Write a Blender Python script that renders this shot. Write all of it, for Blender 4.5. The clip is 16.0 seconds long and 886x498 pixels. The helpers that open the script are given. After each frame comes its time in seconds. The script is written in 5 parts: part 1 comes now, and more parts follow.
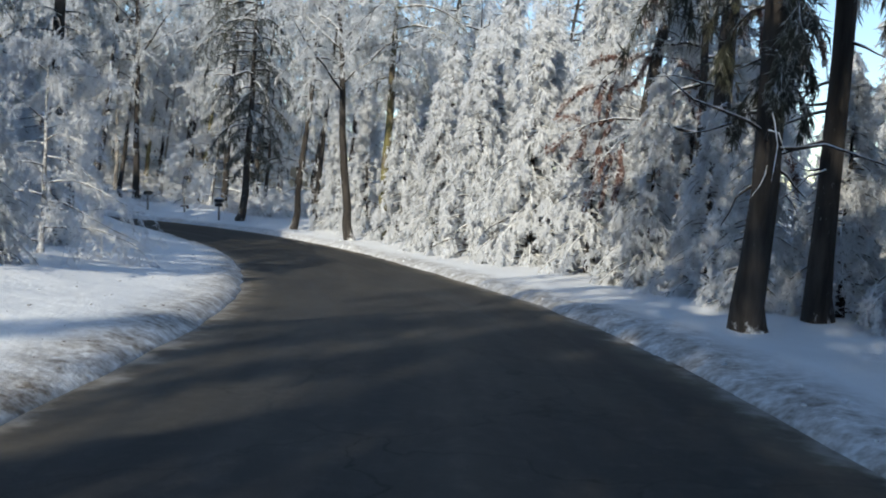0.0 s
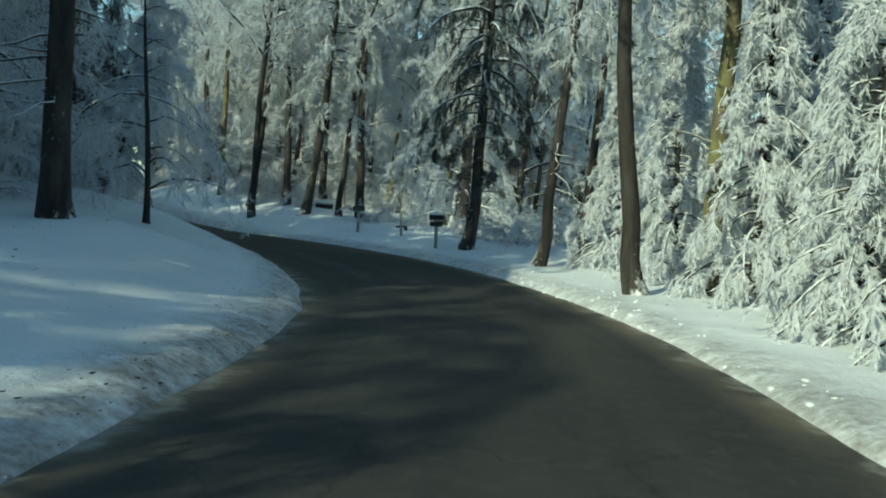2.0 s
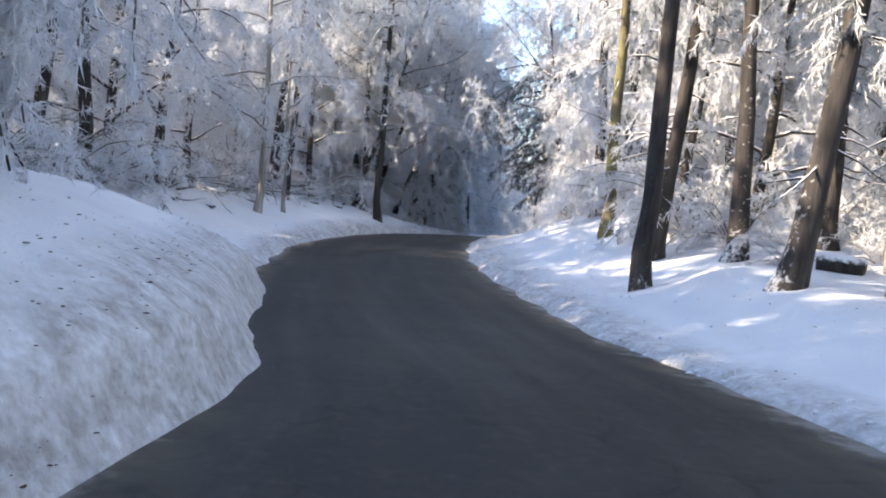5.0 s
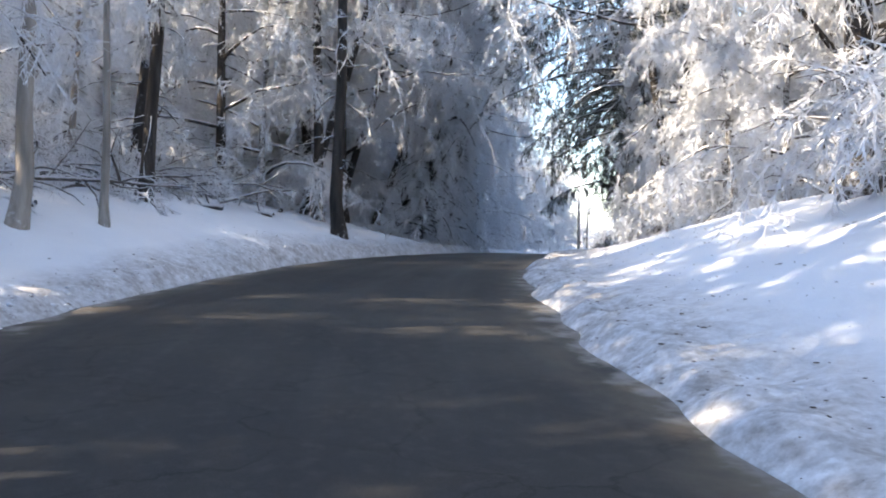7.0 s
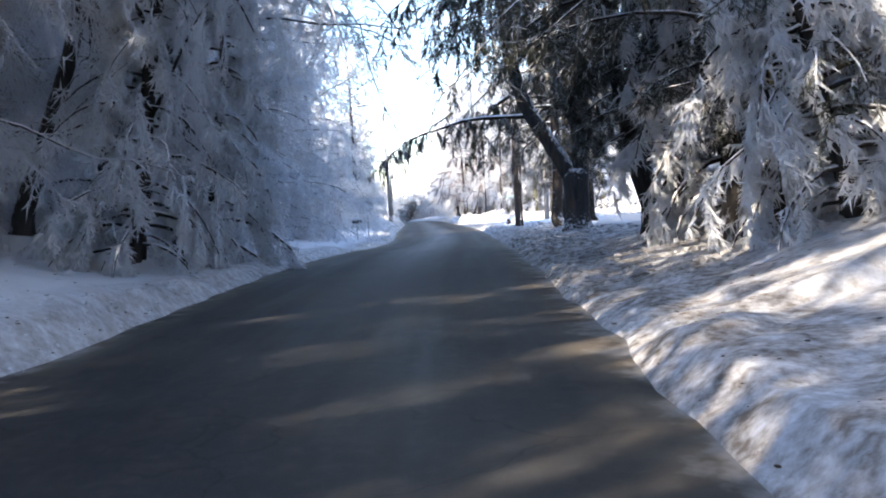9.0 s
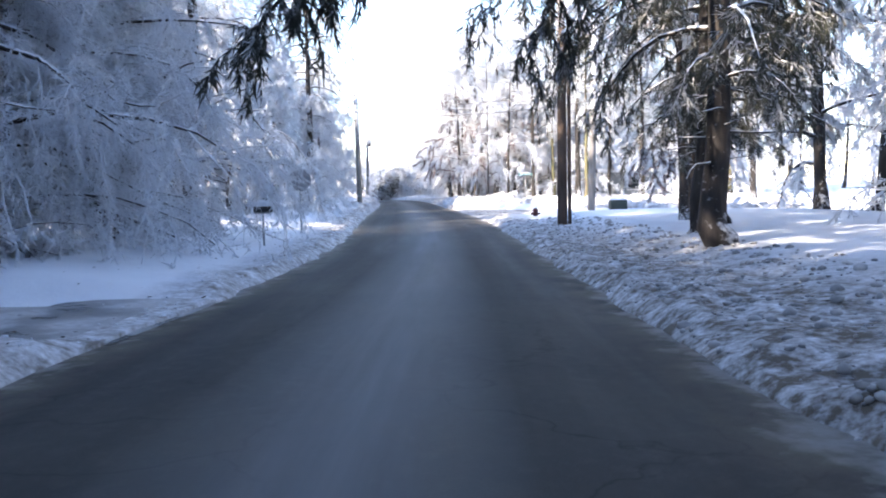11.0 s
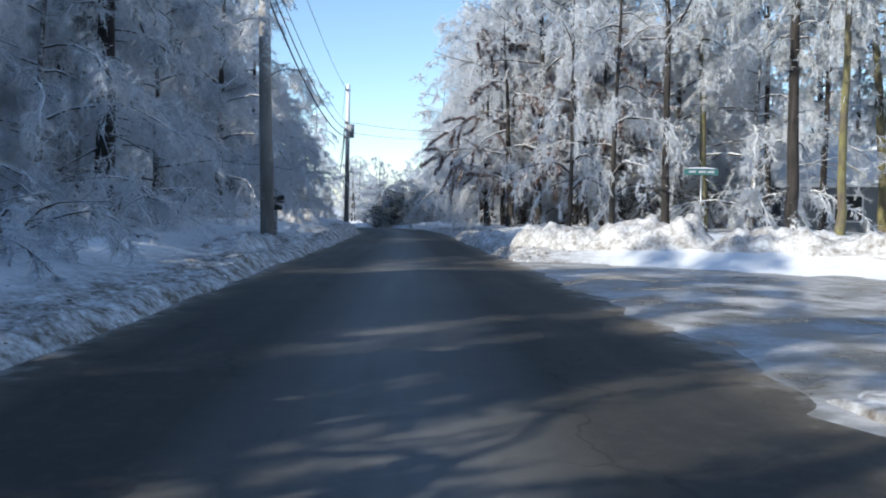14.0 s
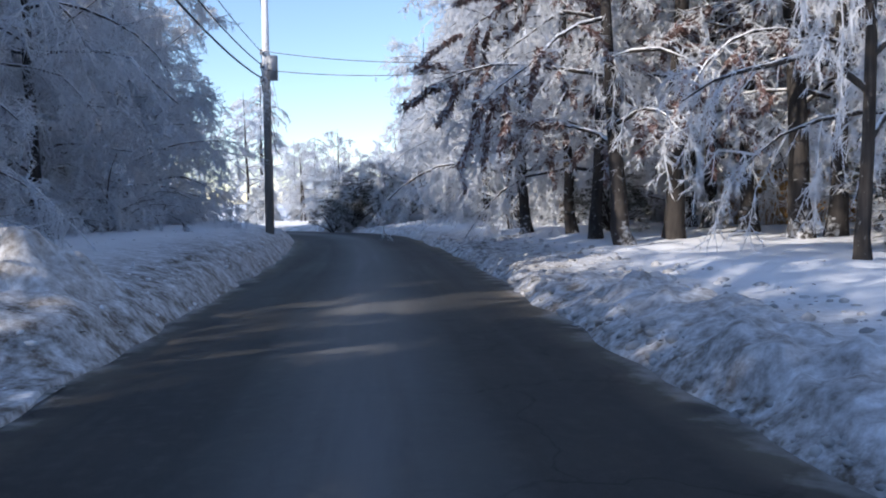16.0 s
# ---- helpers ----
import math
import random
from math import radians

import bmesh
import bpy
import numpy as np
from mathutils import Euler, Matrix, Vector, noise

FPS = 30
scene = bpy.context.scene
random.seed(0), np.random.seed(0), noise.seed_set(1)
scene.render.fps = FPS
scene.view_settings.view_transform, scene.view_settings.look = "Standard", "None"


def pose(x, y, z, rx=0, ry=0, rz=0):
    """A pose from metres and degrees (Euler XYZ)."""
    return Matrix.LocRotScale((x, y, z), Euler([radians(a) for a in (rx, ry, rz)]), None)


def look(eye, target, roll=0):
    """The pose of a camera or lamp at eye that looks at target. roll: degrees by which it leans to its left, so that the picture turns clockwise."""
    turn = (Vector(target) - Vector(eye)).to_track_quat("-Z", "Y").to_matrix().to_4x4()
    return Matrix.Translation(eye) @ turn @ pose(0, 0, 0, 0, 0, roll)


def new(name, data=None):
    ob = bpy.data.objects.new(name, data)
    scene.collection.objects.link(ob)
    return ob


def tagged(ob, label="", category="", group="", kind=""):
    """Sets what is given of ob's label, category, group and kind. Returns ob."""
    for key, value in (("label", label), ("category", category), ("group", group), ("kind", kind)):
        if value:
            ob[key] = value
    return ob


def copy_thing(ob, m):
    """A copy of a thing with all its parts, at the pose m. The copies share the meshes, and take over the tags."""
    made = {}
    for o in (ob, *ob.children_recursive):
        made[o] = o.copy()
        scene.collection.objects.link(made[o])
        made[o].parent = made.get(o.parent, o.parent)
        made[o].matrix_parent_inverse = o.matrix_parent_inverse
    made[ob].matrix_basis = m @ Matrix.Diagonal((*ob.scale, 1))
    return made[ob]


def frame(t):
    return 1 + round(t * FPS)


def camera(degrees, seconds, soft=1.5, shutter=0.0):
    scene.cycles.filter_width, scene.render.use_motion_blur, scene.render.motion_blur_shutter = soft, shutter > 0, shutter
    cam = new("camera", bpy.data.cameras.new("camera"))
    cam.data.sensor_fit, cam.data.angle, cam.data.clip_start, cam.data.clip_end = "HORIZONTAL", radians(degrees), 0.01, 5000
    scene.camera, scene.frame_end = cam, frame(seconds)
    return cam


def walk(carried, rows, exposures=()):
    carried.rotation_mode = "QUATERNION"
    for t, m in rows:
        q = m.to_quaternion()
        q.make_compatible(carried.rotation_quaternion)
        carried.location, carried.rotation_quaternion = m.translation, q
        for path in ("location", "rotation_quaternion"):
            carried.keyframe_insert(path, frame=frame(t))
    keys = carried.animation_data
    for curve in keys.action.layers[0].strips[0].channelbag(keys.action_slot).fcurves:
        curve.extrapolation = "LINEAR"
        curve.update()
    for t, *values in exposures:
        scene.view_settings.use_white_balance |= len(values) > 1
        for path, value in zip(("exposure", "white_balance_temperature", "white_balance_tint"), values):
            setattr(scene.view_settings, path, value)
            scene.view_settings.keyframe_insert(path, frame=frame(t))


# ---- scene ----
cam = camera(56.19, 16.0, soft=1.95)
PATH = [
    (0.0, 0.0, -0.0, 1.4, 85.28, -2.91, 0.24),
    (0.5, 0.132, 4.779, 1.207, 84.8, -2.98, 6.11),
    (1.0, -0.115, 9.477, 0.969, 85.18, -2.9, 11.3),
    (1.5, -0.739, 14.055, 0.692, 85.86, -3.04, 16.62),
    (2.0, -1.678, 18.471, 0.415, 86.39, -2.73, 21.32),
    (2.5, -2.956, 22.754, 0.195, 86.61, -1.91, 25.45),
    (3.0, -4.657, 26.924, 0.057, 86.79, -2.38, 30.76),
    (3.5, -6.793, 30.89, -0.031, 87.37, -3.56, 37.63),
    (4.0, -9.385, 34.636, -0.086, 88.57, -4.6, 44.79),
    (4.2, -10.54, 36.08, -0.104, 89.06, -5.05, 47.32),
    (6.3, -26.209, 49.501, -0.304, 87.73, -2.76, 54.42),
    (6.5, -27.914, 50.665, -0.275, 88.08, -2.19, 53.91),
    (7.0, -32.247, 53.547, -0.16, 89.63, -1.24, 51.59),
    (7.5, -36.524, 56.505, 0.01, 90.13, -0.16, 48.13),
    (8.0, -40.627, 59.649, 0.243, 89.07, 2.55, 43.34),
    (8.2, -42.215, 60.989, 0.352, 88.02, 3.69, 40.97),
    (10.3, -57.291, 78.45, 0.973, 86.52, 1.89, 34.2),
    (10.5, -58.734, 80.441, 0.951, 85.85, 1.37, 34.62),
    (11.0, -62.38, 85.581, 0.802, 85.44, 1.09, 35.92),
    (11.5, -66.165, 90.78, 0.613, 86.72, -1.04, 36.32),
    (12.0, -70.066, 95.99, 0.444, 87.43, -2.79, 35.22),
    (12.5, -73.988, 101.189, 0.321, 87.52, -2.81, 35.09),
    (13.0, -77.765, 106.329, 0.239, 87.49, -1.97, 36.09),
    (13.5, -81.548, 111.473, 0.172, 87.23, -1.06, 37.02),
    (14.0, -85.575, 116.584, 0.146, 87.39, -0.47, 37.37),
    (14.5, -89.687, 121.583, 0.165, 87.55, -0.28, 37.21),
    (15.0, -93.661, 126.358, 0.211, 87.42, 0.56, 36.61),
    (15.5, -97.48, 130.944, 0.275, 87.06, 1.17, 35.93),
    (16.0, -101.296, 135.492, 0.41, 86.6, 1.3, 35.4),
]
EXPOSURES = [
    (0.0, 0.25, 6300, 4), (0.6, 0.1, 6200, 2), (1.0, 0.12, 6200, -2), (1.5, 0.15, 6400, -14), (2.0, 0.05, 6300, -26), (2.5, 0.05, 6200, -24), (3.0, 0.85, 6400, 2), (3.4, 1.2, 6800, 6),
    (4.2, 1.55, 7000, 15), (6.3, 2.0, 7100, 13), (8.2, 2.0, 6600, 13), (10.3, 2.05, 6500, 16), (11.2, 1.85, 6500, 16), (12.2, 0.68, 6400, 14), (13.2, 0.44, 6000, 6),
    (15.4, 0.46, 5900, 8), (16.0, 0.5, 5900, 14),
]
walk(cam, [(t, pose(x, y, z, rx, ry, rz)) for t, x, y, z, rx, ry, rz in PATH], EXPOSURES)

# ---------------------------------------------------------------- light
SUN_FROM = Vector((-0.34, -0.94, 0.0)).normalized()
SUN_UP = radians(29)
world = bpy.data.worlds.new("winter_sky")
scene.world = world
world.use_nodes = True
wn = world.node_tree
wn.nodes.clear()
sky = wn.nodes.new("ShaderNodeTexSky")
sky.sky_type = "NISHITA"
sky.sun_disc = False
sky.sun_elevation = SUN_UP
sky.sun_rotation = math.atan2(SUN_FROM.x, SUN_FROM.y)
sky.air_density, sky.dust_density, sky.ozone_density = 1.0, 0.15, 1.6
bg = wn.nodes.new("ShaderNodeBackground")
bg.inputs["Strength"].default_value = 0.15
out = wn.nodes.new("ShaderNodeOutputWorld")
wn.links.new(sky.outputs[0], bg.inputs[0])
wn.links.new(bg.outputs[0], out.inputs[0])
sun = new("sun", bpy.data.lights.new("sun", "SUN"))
sun.data.energy = 3.8
sun.data.angle = radians(0.53)
sun.data.color = (1.0, 0.88, 0.71)
sun_dir = Vector((SUN_FROM.x * math.cos(SUN_UP), SUN_FROM.y * math.cos(SUN_UP), math.sin(SUN_UP)))
sun.matrix_world = look((-40, 0, 60), Vector((-40, 0, 60)) - sun_dir)


# ---------------------------------------------------------------- materials
class Mat:
    """A node material with a principled shader; helpers add noise, ramps and mixes."""

    def __init__(self, name, rough=0.8, metal=0.0, color=(0.5, 0.5, 0.5)):
        self.m = bpy.data.materials.new(name)
        self.m.use_nodes = True
        self.t = self.m.node_tree
        self.b = self.t.nodes["Principled BSDF"]
        self.b.inputs["Roughness"].default_value = rough
        self.b.inputs["Metallic"].default_value = metal
        self.b.inputs["Base Color"].default_value = (*color, 1)

    def node(self, kind, **values):
        n = self.t.nodes.new(kind)
        for k, v in values.items():
            n.inputs[k.replace("_", " ")].default_value = v
        return n

    def link(self, a, b):
        self.t.links.new(a, b)

    def coords(self, kind="Object"):
        if not hasattr(self, "tc"):
            self.tc = self.t.nodes.new("ShaderNodeTexCoord")
        return self.tc.outputs[kind]

    def position(self):
        return self.t.nodes.new("ShaderNodeNewGeometry").outputs["Position"]

    def noise(self, scale, detail=4.0, rough=0.6, vec=None, stretch=None):
        n = self.node("ShaderNodeTexNoise", Scale=scale, Detail=detail, Roughness=rough)
        vec = vec if vec is not None else self.coords()
        if stretch:
            mp = self.t.nodes.new("ShaderNodeMapping")
            mp.inputs["Scale"].default_value = stretch
            self.link(vec, mp.inputs[0])
            vec = mp.outputs[0]
        self.link(vec, n.inputs["Vector"])
        return n.outputs["Fac"]

    def ramp(self, fac, lo, hi, a=0.0, b=1.0):
        n = self.node("ShaderNodeMapRange")
        n.inputs["From Min"].default_value, n.inputs["From Max"].default_value = lo, hi
        n.inputs["To Min"].default_value, n.inputs["To Max"].default_value = a, b
        self.link(fac, n.inputs["Value"])
        return n.outputs[0]

    def math(self, op, a, b):
        n = self.t.nodes.new("ShaderNodeMath")
        n.operation = op
        for k, v in enumerate((a, b)):
            if isinstance(v, (int, float)):
                n.inputs[k].default_value = v
            else:
                self.link(v, n.inputs[k])
        return n.outputs[0]

    def mix(self, fac, a, b):
        n = self.t.nodes.new("ShaderNodeMix")
        n.data_type = "RGBA"
        if isinstance(fac, (int, float)):
            n.inputs[0].default_value = fac
        else:
            self.link(fac, n.inputs[0])
        for k, v in ((6, a), (7, b)):
            if isinstance(v, tuple):
                n.inputs[k].default_value = (*v, 1)
            else:
                self.link(v, n.inputs[k])
        return n.outputs[2]

    def normal_z(self):
        g = self.t.nodes.new("ShaderNodeNewGeometry")
        s = self.t.nodes.new("ShaderNodeSeparateXYZ")
        self.link(g.outputs["Normal"], s.inputs[0])
        return s.outputs["Z"]

    def color(self, c):
        self.link(c, self.b.inputs["Base Color"])
        return self

    def rough(self, r):
        self.link(r, self.b.inputs["Roughness"])
        return self

    def bump(self, fac, strength=0.4, dist=0.02):
        n = self.node("ShaderNodeBump", Strength=strength, Distance=dist)
        self.link(fac, n.inputs["Height"])
        self.link(n.outputs[0], self.b.inputs["Normal"])
        return self


SNOW = (0.9, 0.915, 0.94)


def snow_material():
    m = Mat("snow", rough=0.75)
    p = m.position()
    big, mid, fine = m.noise(0.35, vec=p), m.noise(3.0, vec=p), m.noise(28.0, detail=6, vec=p)
    clean = m.mix(m.ramp(big, 0.35, 0.7), (0.88, 0.9, 0.93), (0.8, 0.82, 0.86))
    uv = m.t.nodes.new("ShaderNodeUVMap")
    uv.uv_map = "verge"
    sep = m.t.nodes.new("ShaderNodeSeparateXYZ")
    m.link(uv.outputs[0], sep.inputs[0])
    # dirt thrown up from the road, thick at the edge and thinning outwards; the second channel says how dirty the stretch is
    reach = m.ramp(sep.outputs["X"], 0.0, 1.0, 1.0, 0.0)
    mottle = m.math("ADD", m.math("MULTIPLY", mid, 0.55), m.math("MULTIPLY", m.noise(11.0, detail=5, vec=p), 0.45))
    grime = m.math("MULTIPLY", m.ramp(reach, 0.0, 0.7), m.ramp(mottle, 0.34, 0.62))
    grime = m.math("MULTIPLY", grime, sep.outputs["Y"])
    c = m.mix(grime, clean, (0.15, 0.12, 0.09))
    specks = m.math("MULTIPLY", m.ramp(fine, 0.66, 0.72), m.ramp(mid, 0.42, 0.6))
    specks = m.math("MULTIPLY", specks, m.ramp(sep.outputs["X"], 0.0, 2.5, 0.8, 0.12))
    c = m.mix(specks, c, (0.09, 0.07, 0.05))
    m.color(c)
    h = m.math("ADD", m.math("MULTIPLY", mid, 0.8), m.math("MULTIPLY", fine, 0.25))
    return m.bump(h, 0.6, 0.09).m


def asphalt_material():
    m = Mat("asphalt", rough=0.6)
    p = m.position()
    uv = m.t.nodes.new("ShaderNodeUVMap")
    uv.uv_map = "lane"
    mp = m.t.nodes.new("ShaderNodeMapping")
    m.link(uv.outputs[0], mp.inputs[0])
    mp.inputs["Scale"].default_value = (0.05, 2.2, 1)
    streak = m.noise(1.6, detail=5, vec=mp.outputs[0])
    patch, grain = m.noise(0.4, detail=6, vec=p), m.noise(90.0, detail=3, vec=p)
    c = m.mix(m.ramp(streak, 0.35, 0.7), (0.019, 0.019, 0.0195), (0.042, 0.041, 0.039))
    c = m.mix(m.ramp(patch, 0.42, 0.68, 0, 0.75), c, (0.056, 0.053, 0.046))
    c = m.mix(m.ramp(m.noise(7.0, detail=6, vec=p), 0.5, 0.75, 0, 0.5), c, (0.075, 0.07, 0.062))
    cracks = m.node("ShaderNodeTexVoronoi", Scale=0.55)
    cracks.feature = "DISTANCE_TO_EDGE"
    wander = m.t.nodes.new("ShaderNodeVectorMath")
    jog = m.node("ShaderNodeTexNoise", Scale=1.4, Detail=4.0)
    m.link(p, jog.inputs["Vector"])
    m.link(p, wander.inputs[0])
    m.link(jog.outputs["Color"], wander.inputs[1])
    m.link(wander.outputs[0], cracks.inputs["Vector"])
    c = m.mix(m.ramp(cracks.outputs["Distance"], 0.0, 0.012, 0.7, 0.0), c, (0.01, 0.01, 0.01))
    c = m.mix(m.ramp(grain, 0.5, 0.75, 0, 0.3), c, (0.12, 0.115, 0.11))
    sep = m.t.nodes.new("ShaderNodeSeparateXYZ")
    m.link(uv.outputs[0], sep.inputs[0])
    # sand and salt at the edges (|d| near the half width), paler lengthwise streaks in the middle
    off = m.math("ABSOLUTE", sep.outputs["Y"], 0)
    edge = m.math("MULTIPLY", m.ramp(off, 0.76, 1.04), m.ramp(m.noise(1.2, vec=p), 0.3, 0.6))
    c = m.mix(edge, c, (0.2, 0.165, 0.12))
    ragged = m.math("ADD", off, m.ramp(m.noise(2.4, detail=6, vec=p), 0.3, 0.7, -0.1, 0.1))
    c = m.mix(m.ramp(ragged, 0.93, 1.03, 0, 0.8), c, (0.3, 0.29, 0.275))
    uv2 = m.t.nodes.new("ShaderNodeUVMap")
    uv2.uv_map = "pale_mid"
    sep2 = m.t.nodes.new("ShaderNodeSeparateXYZ")
    m.link(uv2.outputs[0], sep2.inputs[0])
    pale_mid = m.math("MULTIPLY", m.ramp(off, 0.4, 0.08), m.ramp(streak, 0.3, 0.65, 0.25, 1.0))
    pale_mid = m.math("MULTIPLY", pale_mid, sep2.outputs["X"])
    c = m.mix(pale_mid, c, (0.2, 0.205, 0.21))
    m.color(c)
    m.rough(m.ramp(streak, 0.3, 0.7, 0.6, 0.88))
    m.b.inputs["Specular IOR Level"].default_value = 0.35
    return m.bump(grain, 0.25, 0.01).m


def bark_material(name, a, b, snow_low, snow_high, moss=0.0):
    m = Mat(name, rough=0.9)
    ridges = m.noise(6.0, detail=6, stretch=(1.0, 1.0, 0.16))
    blot = m.noise(1.1, detail=3)
    c = m.mix(m.ramp(ridges, 0.35, 0.65), a, b)
    if moss:
        c = m.mix(m.ramp(blot, 0.4, 0.65, 0, moss), c, (0.24, 0.23, 0.08))
    lie = m.math("ADD", m.normal_z(), m.ramp(m.noise(9.0), 0.3, 0.7, -0.25, 0.25))
    c = m.mix(m.ramp(lie, snow_low, snow_high), c, SNOW)
    m.color(c)
    return m.bump(ridges, 0.8, 0.03).m


def twig_material(name, under, snow_low, snow_high, tint=None):
    """Twigs or needles under a load of snow: white where they face up, their own colour below."""
    m = Mat(name, rough=0.8)
    p = m.position()
    lie = m.math("ADD", m.normal_z(), m.ramp(m.noise(1.7, vec=p), 0.3, 0.7, -0.45, 0.45))
    lie = m.math("ADD", lie, m.ramp(m.noise(14.0, detail=2, vec=p), 0.3, 0.7, -0.25, 0.25))
    below = m.mix(m.noise(3.0, vec=p), under, tint or tuple(v * 0.55 for v in under))
    m.color(m.mix(m.ramp(lie, snow_low, snow_high), below, SNOW))
    # snow lets some of the light through
    glow = m.node("ShaderNodeBsdfTranslucent")
    glow.inputs["Color"].default_value = (*SNOW, 1)
    share = m.node("ShaderNodeMixShader")
    m.link(m.ramp(lie, snow_low, snow_high, 0.1, 0.52), share.inputs[0])
    m.link(m.b.outputs[0], share.inputs[1])
    m.link(glow.outputs[0], share.inputs[2])
    m.link(share.outputs[0], m.t.nodes["Material Output"].inputs["Surface"])
    return m.m


def plain(name, color, rough=0.6, metal=0.0, worn=0.25, scale=6.0):
    m = Mat(name, rough=rough, metal=metal)
    n = m.noise(scale, detail=5)
    m.color(m.mix(m.ramp(n, 0.3, 0.75, 0, 1), color, tuple(v * (1 - worn) for v in color)))
    return m.bump(m.noise(scale * 6), 0.12, 0.005).m


M_SNOW = snow_material()
M_ASPHALT = asphalt_material()
M_BARK = bark_material("bark_dark", (0.02, 0.0175, 0.016), (0.062, 0.053, 0.048), 0.22, 0.55)
M_SNOWBARK = bark_material("bark_plastered_with_snow", (0.045, 0.038, 0.034), (0.1, 0.085, 0.075), -0.12, 0.3)
M_MOSSY = bark_material("bark_mossy", (0.08, 0.065, 0.05), (0.17, 0.14, 0.1), 0.25, 0.6, 0.8)
M_PALE = bark_material("bark_pale", (0.22, 0.2, 0.18), (0.4, 0.37, 0.34), 0.3, 0.65)
M_TWIG = twig_material("snowy_twigs", (0.15, 0.125, 0.11), -1.3, -0.4)
M_LIMB = twig_material("snowy_limbs", (0.085, 0.068, 0.055), -0.1, 0.4)
M_NEEDLE = twig_material("snowy_needles", (0.085, 0.11, 0.06), -0.75, 0.2, (0.03, 0.05, 0.03))
M_HEMLOCK = twig_material("hemlock_fronds_heavy_with_snow", (0.12, 0.14, 0.08), -1.5, -0.45, (0.05, 0.07, 0.04))
M_NEEDLE_DARK = twig_material("needles_with_little_snow", (0.035, 0.05, 0.035), 0.25, 0.95, (0.06, 0.055, 0.04))
M_BROWN = twig_material("brown_leaves_with_snow", (0.19, 0.095, 0.075), 0.2, 0.95, (0.1, 0.055, 0.05))
M_POLE = bark_material("weathered_pole_wood", (0.2, 0.185, 0.17), (0.33, 0.31, 0.29), -0.05, 0.4)
M_BROWNPOLE = bark_material("brown_pole_wood", (0.085, 0.06, 0.046), (0.16, 0.115, 0.09), 0.3, 0.6)
M_WIRE = twig_material("black_cable_with_snow", (0.03, 0.03, 0.03), 0.2, 0.8)
M_STEEL = plain("galvanised_steel", (0.42, 0.43, 0.44), 0.45, 0.8)
M_BLACK = plain("black_metal", (0.02, 0.02, 0.022), 0.5)
M_RED = plain("faded_red_paint", (0.13, 0.04, 0.036), 0.7, worn=0.5)
M_DULLGREEN = plain("dull_green_paint", (0.04, 0.06, 0.05), 0.5)
M_GREEN = plain("sign_green", (0.1, 0.27, 0.25), 0.4)
M_GREYSIGN = plain("bare_sign_back", (0.45, 0.46, 0.48), 0.5, 0.3)
M_FENCE = plain("stained_cedar", (0.48, 0.3, 0.12), 0.8)
M_WALLTAN = plain("tan_siding", (0.55, 0.45, 0.32), 0.8, worn=0.12)
M_WALLGREY = plain("grey_siding", (0.2, 0.22, 0.24), 0.8, worn=0.15)
M_GLASS = Mat("window_glass", 0.08, 0.0, (0.03, 0.035, 0.04)).m
M_TRIM = plain("white_trim", (0.75, 0.75, 0.73), 0.6, worn=0.1)


def slush_material():
    m = Mat("slush", rough=0.5)
    p = m.position()
    lump, fine = m.noise(0.9, detail=6, vec=p), m.noise(12.0, detail=4, vec=p)
    c = m.mix(m.ramp(lump, 0.42, 0.58), (0.1, 0.095, 0.085), (0.55, 0.55, 0.56))
    c = m.mix(m.ramp(fine, 0.4, 0.7, 0, 0.6), c, (0.3, 0.285, 0.265))
    m.color(c)
    m.rough(m.ramp(lump, 0.4, 0.6, 0.25, 0.8))
    return m.bump(m.math("ADD", lump, m.math("MULTIPLY", fine, 0.3)), 0.6, 0.05).m


M_SLUSH = slush_material()
M_CLOD = plain("dirty_snow_lumps", (0.7, 0.69, 0.68), 0.8, worn=0.85, scale=2.2)
M_LITTER = plain("leaf_litter", (0.1, 0.07, 0.045), 0.9, worn=0.5)
M_SNOWCAP = plain("settled_snow", (0.87, 0.89, 0.92), 0.8, worn=0.08)


# ---------------------------------------------------------------- mesh helpers
def mesh_object(name, verts, faces, material, parent=None, smooth=True):
    me = bpy.data.meshes.new(name)
    me.from_pydata([tuple(v) for v in verts], [], [tuple(f) for f in faces])
    me.materials.append(material)
    if smooth:
        me.polygons.foreach_set("use_smooth", [True] * len(me.polygons))
    ob = new(name, me)
    ob.parent = parent
    return ob


def part(name, bm, material, parent=None, label="", smooth=False):
    me = bpy.data.meshes.new(name)
    bm.to_mesh(me)
    bm.free()
    me.materials.append(material)
    if smooth:
        me.polygons.foreach_set("use_smooth", [True] * len(me.polygons))
    ob = new(name, me)
    ob.parent = parent
    return tagged(ob, label)


def box(x0, y0, z0, x1, y1, z1, bevel=0.0):
    bm = bmesh.new()
    bmesh.ops.create_cube(bm, size=1.0)
    for v in bm.verts:
        v.co = Vector((x0 + (v.co.x + 0.5) * (x1 - x0), y0 + (v.co.y + 0.5) * (y1 - y0), z0 + (v.co.z + 0.5) * (z1 - z0)))
    if bevel:
        bmesh.ops.bevel(bm, geom=bm.edges[:], offset=bevel, segments=2, affect="EDGES")
    return bm


